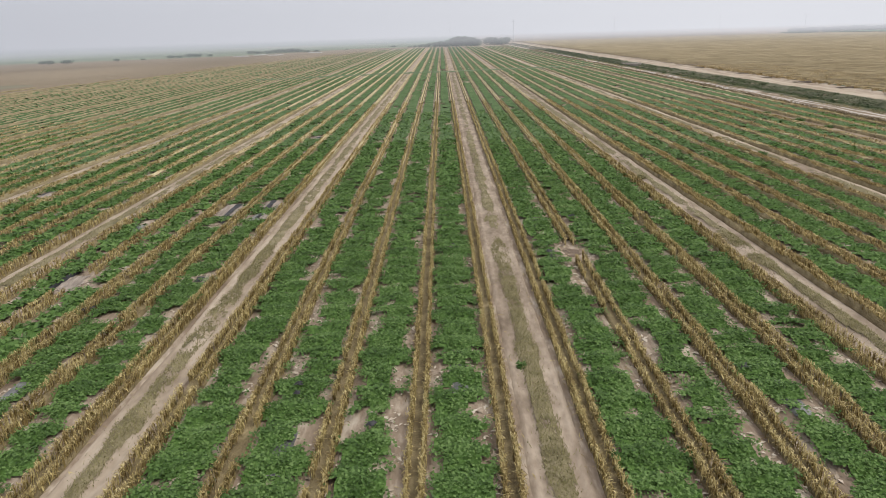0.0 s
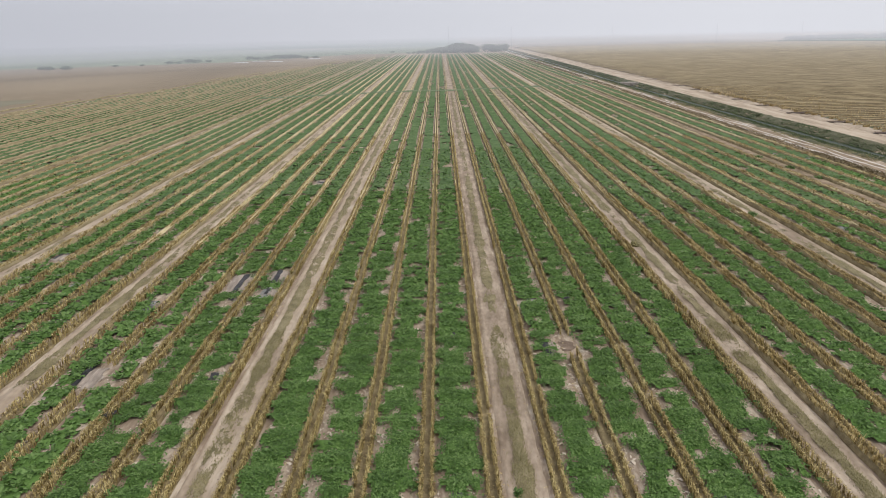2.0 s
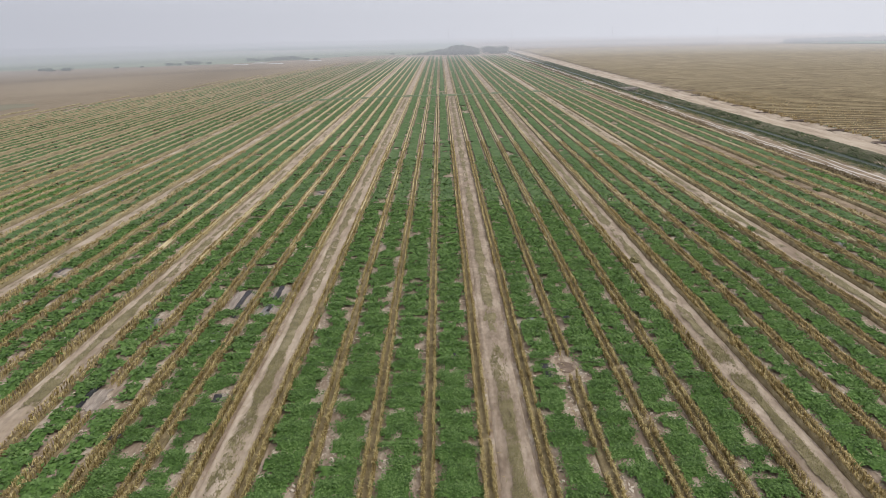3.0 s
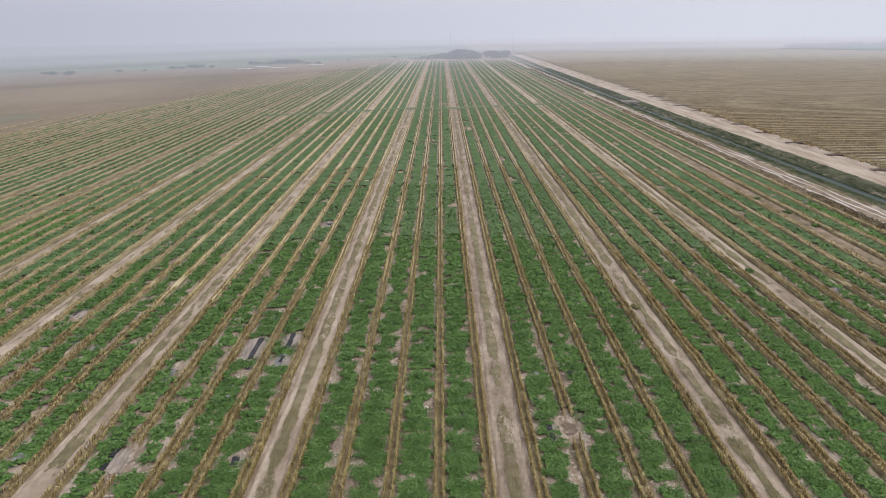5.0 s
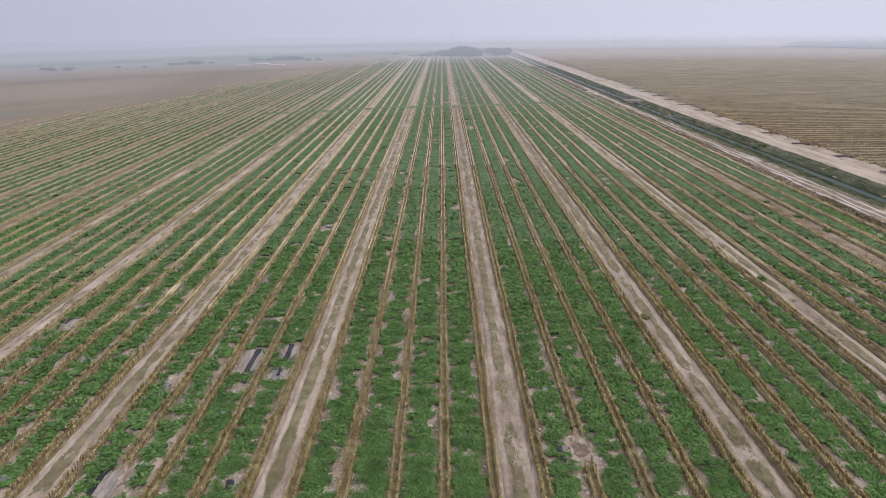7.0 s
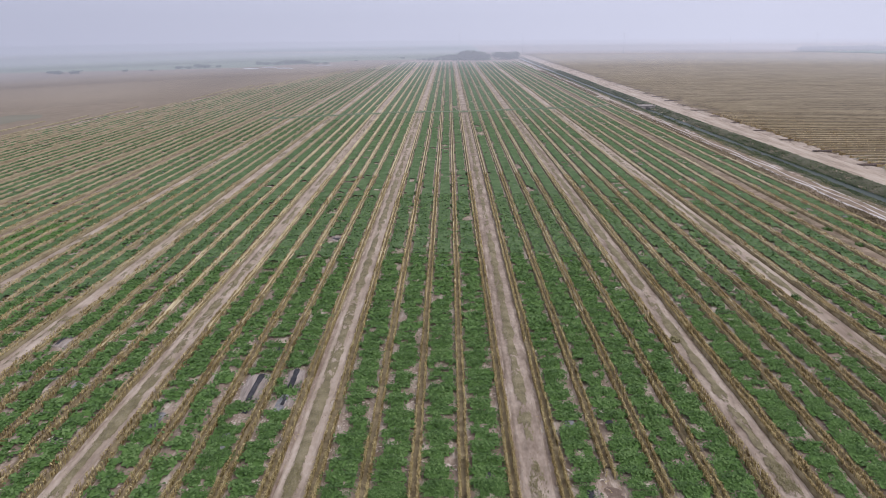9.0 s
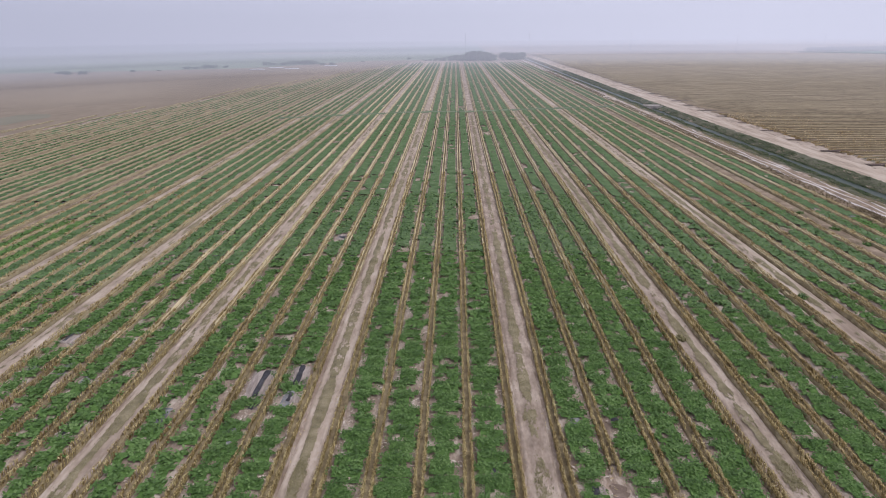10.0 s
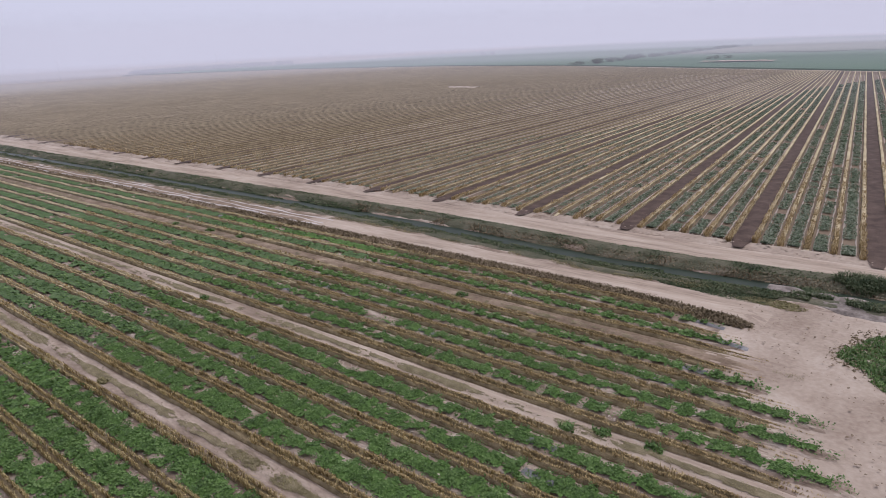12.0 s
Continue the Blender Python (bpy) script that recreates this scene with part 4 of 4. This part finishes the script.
def weed_clump(name, cx, cy, rx, ry_, n, mat, h, label):
    a, r = rnd(n) * 2 * np.pi, np.sqrt(rnd(n))
    edge = 0.7 + 0.5 * wave(np.cos(a) * 2 + cx, np.sin(a) * 2 + cy)
    x, y = cx + rx * r * np.cos(a) * edge, cy + ry_ * r * np.sin(a) * edge
    z = np.where((x > 44.5) & (x < 54.5), bank_z(x, y), 0.02)
    v, q = joined([leaves(np.stack([x, y, z + h * (0.25 + 0.6 * rnd(n)) * (1.15 - r)], 1), np.full(n, 0.2)),
                   blades(np.stack([x, y, z], 1)[: n // 2], np.full(n // 2, h), np.full(n // 2, 0.04), 0.5)])
    return piece(name, v, q, mat, None, label, "weeds", kind="stuff")


weed_clump("weed_patch", 40.0, 4.4, 4.6, 4.7, 7000, LEAF, 0.22, "thick patch of green weeds on the sandy turning place")
weed_clump("weed_patch", 40.3, 4.7, 5.0, 5.1, 2600, DEADWEED, 0.1, "low brown weeds round the green patch on the sand")
for cx_, cy_, rx_, ry_, n_, mat_, h_, label_ in (
        (49.6, 12.2, 1.3, 1.9, 2600, WEED, 0.5, "leafy green weeds at the water's edge"), (48.6, 8.2, 1.2, 2.2, 2200, WEED, 0.5, "leafy green weeds at the water's edge"),
        (53.0, 9.3, 1.2, 1.9, 1900, WEED, 0.6, "leafy green weeds on the far ditch bank"), (46.6, 17.6, 1.5, 4.2, 5200, WEED, 0.1, "low green weeds between track and ditch"),
        (46.0, 14.0, 0.8, 2.4, 1300, GRASS, 0.1, "low olive weeds between track and mud"), (47.2, 14.6, 0.7, 1.2, 700, WEED, 0.2, "small green weeds on the mud")):
    weed_clump("weed_clump", cx_, cy_, rx_, ry_, n_, mat_, h_, label_)
for bx, by, br in ((24.0, 49.6, 0.5), (24.2, 18.2, 0.45), (24.7, 16.6, 0.5), (24.9, 14.2, 0.5), (35.5, 33.2, 0.55), (35.8, 67.0, 0.6), (36.0, 62.0, 0.5), (35.4, 73.0, 0.5), (12.9, 42.7, 0.4), (2.2, 17.6, 0.22)):
    weed_clump("lane_bush", bx, by, br * 0.8, br * 1.0, 100, LEAF if by != 42.7 else GRASS, 0.3 if by != 17.6 else 0.08, "small lone green weed on the bare drive lane")

# ---- the grain field across the ditch: its rows run away from the ditch ----
ROW = 2.27


def cross_y(j):
    return float(np.interp(9.0 + ROW * j, [-60, 9, 20.35, 31.7, 43.05, 54.4, 600], [-59.65, 9.35, 19.8, 30.4, 42.2, 54.1, 599.7]))


def aslant(y, x):
    """How far the rows drift northwards on their way; near by they fan out more."""
    return float(np.interp(y, [-60, 9, 20, 30, 42, 55, 70, 100], [0.126, 0.126, 0.12, 0.102, 0.074, 0.045, 0.02, 0.0])) * (x - 60)


def right_end(y):
    return np.interp(y, [-60, 35, 210, 320, 450, 585], [285, 310, 380, 393, 370, 283])


def lane_across(j):
    return j % 5 == 0


def cross_strip(j):
    y = (cross_y(j) + cross_y(j + 1)) / 2
    x1 = float(right_end(y + aslant(y, 330)))
    strip = base("grain_row", (60, y, 0), "tall dry golden grain row across the ditch", "grain row", "grain rows across the ditch")
    near = 105 if y < 60 else 88 if y < 110 else 75 if y < 160 else 60
    x0 = 59.2 + 0.8 * rnd()
    if near > 60 and y > 2:
        n = int((near - x0) * (46 if y < 60 else 14))
        x = x0 + rnd(n) ** 1.5 * (near - x0)
        v = 0.1 * RNG.standard_normal(n)
        keep = wave(x * 0.8 + 7 * j, j * 1.0) > 0.08
        x, v = x[keep], v[keep]
        wide = 0.055 if y < 70 else 0.08
        a, q = blades(np.stack([x - 60, v + aslant(y, x), 0 * x], 1), 0.34 + 0.14 * wave(x * 0.7, j), np.full(len(x), wide), simple=True)
        piece("straw", a, q, CROSS_STRAW, strip)
    xs = np.concatenate([np.arange(x0, min(near, x1), 1.5), np.arange(max(near, x0), x1, 2.5 if y < 120 else 5.0)])
    vs = np.array([-0.27, -0.19, 0.0, 0.19, 0.27])
    X, V = np.meshgrid(xs, vs, indexing="ij")
    tall = np.interp(X, [60, 95], [0.3 if y < 60 else 0.34, 0.36])
    Z = np.array([0.004, 0.85, 1.0, 0.85, 0.004])[None] * tall * (0.85 + 0.25 * wave(X * 0.55, 7.0 * j + 0 * X))
    V = V + 0.08 * (wave(X * 0.8, V * 4 + j) - 0.5)
    Z = Z * np.interp(X, [x0, x0 + 1.6], [0.05, 1.0])
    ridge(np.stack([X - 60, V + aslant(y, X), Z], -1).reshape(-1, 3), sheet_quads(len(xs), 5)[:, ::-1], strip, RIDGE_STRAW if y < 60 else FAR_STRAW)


def cross_bed(j):
    """Between two grain rows: young vines with strips of pale soil beside them, or the dark soil of a lane."""
    y = cross_y(j)
    x1 = float(right_end(y + aslant(y, 330)))
    if lane_across(j):
        xs = np.concatenate([np.arange(57.2 + 0.9 * hashed(j, 3), 130, 1.0), np.arange(130, x1, 8.0)])
        vs = np.linspace(-1.04, 1.04, 5)
        X, V = np.meshgrid(xs, vs, indexing="ij")
        V = V * (0.9 + 0.2 * wave(X * 0.7, V + j)) * np.interp(X, [57.2, 61], [0.35, 1.0])
        Z = np.interp(X, [56.6, 62], [0.15, 0.09]) + 0.03 * wave(X * 1.2, V * 3 + j)
        piece("dark_lane", np.stack([X, y + V + aslant(y, X), Z], -1).reshape(-1, 3), sheet_quads(len(xs), 5)[:, ::-1], DARKSOIL, None,
              "dark damp soil lane between the grain rows", "farm track", "dark lanes across the ditch", "structure")
        return
    bed = base("young_bed", (60, y, 0), "young green vines between pale soil strips and grain rows", "crop bed", "young beds across the ditch")
    xs = np.concatenate([np.arange(59.6, 120, 1.2), np.arange(120, min(x1, 300), 6.0)])
    for side in (-0.52, 0.52):
        vs = np.array([-0.075, 0.0, 0.075]) * (1.0 if y < 36 else 0.6)
        X, V = np.meshgrid(xs, vs, indexing="ij")
        V = V * (0.3 + 1.3 * wave(X * 0.6, j + side * 9)) + side + 0.12 * (wave(X * 0.9, j + side * 5) - 0.5)
        Z = np.array([0.02, 0.09, 0.02])[None] + 0 * X
        piece("pale_soil", np.stack([X - 60, V + aslant(y, X), Z], -1).reshape(-1, 3), sheet_quads(len(xs), 3)[:, ::-1], RIM, bed)
    reach = np.interp(y, [0, 30, 60, 110], [280, 220, 120, 66])
    n = int((reach - 60) * (42 if y < 35 else 22))
    if n > 10:
        x, v = 60 + rnd(n) ** 1.6 * (reach - 60), np.clip(0.27 * RNG.standard_normal(n), -0.5, 0.5)
        keep = (wave(x * 0.7, j * 3.0) > 0.22) & (rnd(n) < np.interp(y, [10, 45, 110], [1.0, 0.7, 0.3]))
        x, v = x[keep], v[keep]
        a, q = leaves(np.stack([x - 60, v + aslant(y, x), 0.12 + 0.08 * rnd(len(x))], 1), np.interp(x, [60, 110, 260], [0.19, 0.27, 0.5]))
        piece("foliage", a, q, YOUNG, bed)


for j in range(-24, 240):
    if j < 44 or lane_across(j):
        cross_bed(j)
for j in range(-24, 240):
    cross_strip(j)
sy = np.concatenate([np.arange(-40, 200, 4.0), np.arange(200, 590, 15.0)])
strip_sheet("stubble_ground", sy, np.full(len(sy), 59.5), right_end(sy), 0.012, STUBBLE, 30, 0, "dry tan soil of the grain field", "field")

# clods and scraps on the sandy ground and the headland
n = 1500
cx, cy = 26 + rnd(n) * 20, -2 + rnd(n) * 18
ok = (cx > np.interp(cy, [-30, -8, 2, 6.3, 7.6, 10.6, 13.2, 16], [-4, -2, 18, 26, 31, 35.5, 38.6, 42]))
v, q = leaves(np.stack([cx[ok], cy[ok], 0.11 + 0.03 * rnd(int(ok.sum()))], 1), 0.06 + 0.14 * rnd(int(ok.sum())) ** 2, 0.5)
piece("clods", v, q, WEEDY_SOIL, None, "small brown clods and plant scraps on pale sand", "clods", kind="stuff")
n = 2400
cx, cy = 57.4 + 2.6 * rnd(n), -20 + 200 * rnd(n) ** 1.4
v, q = leaves(np.stack([cx, cy, 0.1 + 0.05 * rnd(n)], 1), 0.1 + 0.25 * rnd(n) ** 2, 0.4)
piece("headland_clods", v, q, PALE, None, "pale crumbled clods along the row ends", "clods", kind="stuff")

# ---- far land ----
fx = np.linspace(-420, -14, 90)


def fallow_end(x):
    """The far edge of the fallow land, where the green land beyond begins."""
    return np.interp(x, [-420, -218, -150, -116, -85, -55, -14], [300, 332, 350, 368, 410, 458, 462])


def land(name, x, y_near, y_far, z, mat, label, rows=16):
    """A flat field between two wavering edges given along x."""
    u = np.linspace(0, 1, rows)[:, None]
    Y = y_near[None] * (1 - u) + y_far[None] * u
    X = np.repeat(x[None], rows, 0)
    return piece(name, np.stack([X, Y, 0 * X + z], -1).reshape(-1, 3), sheet_quads(rows, len(x)), mat, None, label, "field", kind="structure")


land("fallow_field", fx, np.maximum(-200, np.minimum(131 + (fx + 88) * 5.0, fallow_end(fx) - 1)), fallow_end(fx) + 5 * (wave(fx * 0.09, 0 * fx) - 0.5), 0.03, FALLOW, "bare brown fallow field with faint old rows")
gx_ = np.linspace(-1100, 28, 120)
land("green_field_north", gx_, fallow_end(gx_) - 8, np.full(120, 640.0), 0.014, PALEGREEN, "pale green far field beyond the fallow land")
land("pale_field_north", gx_, 640 + 14 * wave(gx_ * 0.02, 0 * gx_), np.full(120, 1300.0), 0.02, FARGREEN, "hazy grey-green land towards the horizon", 8)
for sx0, sx1, sy0, sw in ((-190, -95, 600, 16), (-90, -30, 735, 20), (-420, -330, 520, 9)):
    sxs = np.linspace(sx0, sx1, 24)
    land("pale_lane_north", sxs, sy0 + 0.12 * (sxs - sx0), sy0 + sw * np.sin(np.linspace(0.05, 3.09, 24)) ** 0.5 + 0.12 * (sxs - sx0), 0.05, PALE, "pale bare strip of ground far off", 3)
bx_ = np.linspace(28, 300, 60)
land("brown_field_north", bx_, np.full(60, 590.0), np.full(60, 1200.0), 0.03, FALLOW, "brown bare far field behind the grain")
gp_y = np.linspace(144, 164, 21)
gp_w = np.sqrt(np.clip(1 - ((gp_y - 154) / 10.2) ** 2, 0, 1))
strip_sheet("green_patch", gp_y, -102 - 6 * gp_w * (0.7 + 0.5 * wave(gp_y * 0.4, 0 * gp_y)), -100 + 4 * gp_w * (0.6 + 0.6 * wave(gp_y * 0.4, 5 + 0 * gp_y)), 0.06, PATCHGREEN, 8, 0, "faint green weedy patch on the fallow field", "weeds")
gy2 = np.linspace(-300, 585, 40)
strip_sheet("green_field_east", gy2, right_end(gy2) + 3, np.full(40, 1250.0), 0.6, FARGREEN, 12, 0.3, "hazy green tall far crop field", "field")
edge_x = right_end(gy2) + 3
piece("crop_edge", np.concatenate([np.stack([edge_x, gy2, 0 * gy2], 1), np.stack([edge_x + 0.6, gy2, 0 * gy2 + 0.75], 1)]), sheet_quads(2, 40), FARHEDGE, None, "dark leafy edge of the tall far crop", "field edge", kind="structure")
strip_sheet("far_lane", gy2, right_end(gy2) - 1, right_end(gy2) + 3, 0.1, PALE, 2, 0, "pale dirt lane along the far field edge", "dirt road")
cross = np.linspace(-42, 38, 161)
cross_mid = np.interp(cross, [-42, -12, 2, 16, 38], [153.5, 164.5, 165.5, 169.5, 175.5])
Y_ = cross_mid[:, None] + np.array([-0.45, -0.2, 0.2, 0.45])[None] * (0.5 + wave(cross * 1.3, 0 * cross))[:, None]
v = np.stack([np.repeat(cross[:, None], 4, 1), Y_, np.array([0.1, 0.4, 0.4, 0.1])[None] * (0.8 + 0.4 * wave(cross * 2, 0 * cross))[:, None]], -1).reshape(-1, 3)
piece("cross_vines", v, sheet_quads(161, 4), PALEGREEN, None, "thin line of green vines grown across rows and lanes", "vines", kind="stuff")


def limb(bm, a, b, r0, r1, n=6):
    a, b = Vector(a), Vector(b)
    q = (b - a).to_track_quat("Z", "Y").to_matrix()
    rings = []
    for p, r in ((a, r0), (b, r1)):
        rings.append([bm.verts.new(p + q @ Vector((r * math.cos(i * 2 * math.pi / n), r * math.sin(i * 2 * math.pi / n), 0))) for i in range(n)])
    for i in range(n):
        bm.faces.new((rings[0][i], rings[0][(i + 1) % n], rings[1][(i + 1) % n], rings[1][i]))
    bm.faces.new(rings[1])


def tree(x, y, height, spread, label, group, count=600, trunk=True):
    t = base("tree" if trunk else "bush", (x, y, 0), label, "tree" if trunk else "bush", group)
    bm = bmesh.new()
    fork = height * (0.22 if trunk else 0.1)
    limb(bm, (0, 0, -0.05), (0.1, 0, fork), 0.035 * height, 0.025 * height, 7)
    tips = []
    for i in range(6):
        a = i * 1.05 + random.random()
        tip = (spread * 0.55 * math.cos(a), spread * 0.55 * math.sin(a), height * (0.5 + 0.35 * random.random()))
        limb(bm, (0.1, 0, fork * 0.95), tip, 0.016 * height, 0.006 * height, 5)
        tips.append(tip)
    part("trunk", bm, BARK, t)
    tips += [(0, 0, height * 0.8), (spread * 0.4, 0, height * 0.35), (-spread * 0.4, 0, height * 0.3), (0, -spread * 0.3, height * 0.4)]
    tips = np.array(tips)
    c = tips[RNG.integers(0, len(tips), count)] + RNG.standard_normal((count, 3)) * np.array([spread * 0.3, spread * 0.3, height * 0.15])
    c[:, 2] = np.clip(c[:, 2], 0.05 * height, height)
    v, q = leaves(c, np.full(count, (0.13 if trunk else 0.24) * height), 1.3, 0.45)
    piece("crown", v, q, TREELEAF, t)
    return t


random.seed(5)
for i in range(26):                                     # the clump where the rows end
    u = i / 25
    x = -22 + 46 * u + random.uniform(-1, 1)
    h = np.interp(u, [0, 0.3, 0.6, 0.75, 1.0], [0.9, 2.2, 4.0, 6.2, 4.2]) * random.uniform(0.85, 1.1)
    tree(x, 446 + random.uniform(-4, 10), float(h), float(h) * 0.75, "dusty green tree in the clump ending the rows", "trees at the end of the rows")
for i in range(7):
    tree(31 + 2.1 * i + random.uniform(-0.8, 0.8), 458 + random.uniform(-4, 8), random.uniform(3.5, 5.2), 3.4, "dusty dark green tree beside the far end of the track", "trees beside the far track")
for x, y, h in ((-183, 320, 4.5), (-176, 322, 4.5), (-190, 326, 3), (-161, 340, 2.5), (-150, 345, 2), (-142, 360, 4), (-138, 362, 3.5), (-134, 368, 5.5), (-131, 370, 4.5), (-126, 374, 3),
                (-110, 399, 5), (-106, 400, 4), (-100, 398, 4.5), (-97, 404, 5.5), (-94, 408, 6.5), (-89, 408, 6.5), (-85, 410, 5), (-78, 400, 3.5), (-73, 402, 3.5), (-33, 474, 3), (-60, 440, 2)):
    tree(x, y, h * 0.36, h * 0.62, "low hazy bush at the edge of the fallow land", "bushes beyond the fallow land", 420, False)
brown_y = np.linspace(-300, 198, 30)
strip_sheet("dry_field_east", brown_y, 520 + 40 * wave(brown_y * 0.03, 0 * brown_y), np.full(30, 1000.0), 0.95, DRYGRASS, 10, 0, "dull dry far field behind the green crop", "field")
for i in range(44):
    x = 384 + i * 8.6 + random.uniform(-3, 3)
    tree(x, 204 + random.uniform(-4, 4), random.uniform(1.8, 3.6), 3.8, "hazy bush along the far field edge", "far hedge", 220, False)
for x, y, h in ((440, 143, 7), (446, 140, 8), (449, 134, 7.5), (620, 430, 9), (616, 440, 8), (700, 800, 14), (735, 810, 13), (745, 812, 15), (760, 790, 12)):
    tree(x, y, h * (0.33 if y < 200 else 0.55), h * 0.35, "lone hazy tree among the far fields", "far lone trees", 350)


for i in range(54):
    tree(300 + i * 3.3 + random.uniform(-1, 1), 596 + random.uniform(-4, 4), random.uniform(3.0, 4.6), 3.0, "hazy dark tree in the far wood behind the grain", "far wood", 220, False)


def pole(x, y, h):
    p = base("utility_pole", (x, y, 0), "tall grey transmission pole with a crossarm, faint in the haze", "utility pole", "transmission line")
    bm = bmesh.new()
    limb(bm, (0, 0, -0.1), (0, 0, h), 0.2, 0.11, 8)
    part("post", bm, POLEWOOD, p)
    bm = bmesh.new()
    limb(bm, (-1.8, 0, h * 0.9), (1.8, 0, h * 0.9), 0.07, 0.07, 6)
    part("crossarm", bm, POLEWOOD, p)
    for dx in (-1.6, 0, 1.6):
        bm = bmesh.new()
        limb(bm, (dx, 0, h * 0.9 + 0.1), (dx, 0, h * 0.9 + 0.55), 0.1, 0.08, 6)
        part("insulator", bm, CONCRETE, p)


for x, y, h in ((7, 543, 17.5), (57, 548, 17), (137, 550, 17), (221, 552, 15.5), (291, 556, 15.5), (362, 560, 16)):
    pole(x, y, h)


def slab(bm, lo, hi):
    r = bmesh.ops.create_cube(bm, size=1.0)
    for w in r["verts"]:
        w.co = Vector([lo[i] + (w.co[i] + 0.5) * (hi[i] - lo[i]) for i in range(3)])


# the culvert in the ditch
cul = base("culvert", (47.6, 176, 0), "pale concrete culvert crossing with a dark pipe in the ditch", "culvert")
bm = bmesh.new()
slab(bm, (-0.6, -1.4, 0.1), (3.2, 1.4, 0.3))
bmesh.ops.bevel(bm, geom=bm.edges[:], offset=0.05, segments=1, affect="EDGES")
part("deck", bm, CONCRETE, cul)
for s in (-1.4, 1.2):
    bm = bmesh.new()
    slab(bm, (-0.8, s, -0.7), (3.4, s + 0.2, 0.5))
    bmesh.ops.bevel(bm, geom=bm.edges[:], offset=0.03, segments=1, affect="EDGES")
    part("headwall", bm, CONCRETE, cul)
bm = bmesh.new()
limb(bm, (1.4, -1.8, -0.25), (1.4, 1.8, -0.25), 0.4, 0.4, 14)
part("pipe", bm, PLASTIC, cul, "dark pipe")
yy = np.arange(150, 212, 2.0)
strip_sheet("culvert_apron", yy, 41.2 + 1.2 * wave(yy * 0.3, 0 * yy), 46.5 + 0.6 * wave(yy * 0.3, 4 + 0 * yy), 0.075, PALE, 6, 0.1, "pale trampled dirt beside the culvert", "dirt ground")


def low_shed(x, y, w, d, h, label):
    s = base("greenhouse", (x, y, 0), label, "greenhouse", "far greenhouses")
    bm = bmesh.new()
    n = 9
    for yy_ in (-d / 2, d / 2):
        for i in range(n):
            a = math.pi * i / (n - 1)
            bm.verts.new((-w / 2 * math.cos(a), yy_, h * math.sin(a) ** 0.6 if 0 < i < n - 1 else 0))
    bm.verts.ensure_lookup_table()
    for i in range(n - 1):
        bm.faces.new((bm.verts[i], bm.verts[i + 1], bm.verts[n + i + 1], bm.verts[n + i]))
    bm.faces.new(bm.verts[:n])
    bm.faces.new(bm.verts[n:])
    part("cover", bm, WHITE, s)


for x, y in ((905, 985), (950, 900), (930, 935)):
    low_shed(x, y, 8, 60, 3.5, "long white plastic greenhouse far off in the haze")
for x, y in ((-104, 357), (-87, 361), (-72, 391), (-98, 372)):
    low_shed(x, y, 8, 3, 0.3, "low white plastic sheeting at the fallow field's edge")
pyv = np.linspace(96, 136, 20)
strip_sheet("pale_yard", pyv, 396 + 6 * wave(pyv * 0.2, 0 * pyv), 408 + 8 * wave(pyv * 0.2, 5 + 0 * pyv), 0.95, PALE, 5, 0, "bare pale yard among the far fields", "dirt ground")
py2 = np.linspace(160, 174, 8)
strip_sheet("bare_patch", py2, np.full(8, 212.0), 217 + 2 * wave(py2, 0 * py2), 0.5, PALE, 4, 0.1, "bare pale patch where the grain is flattened", "dirt ground")
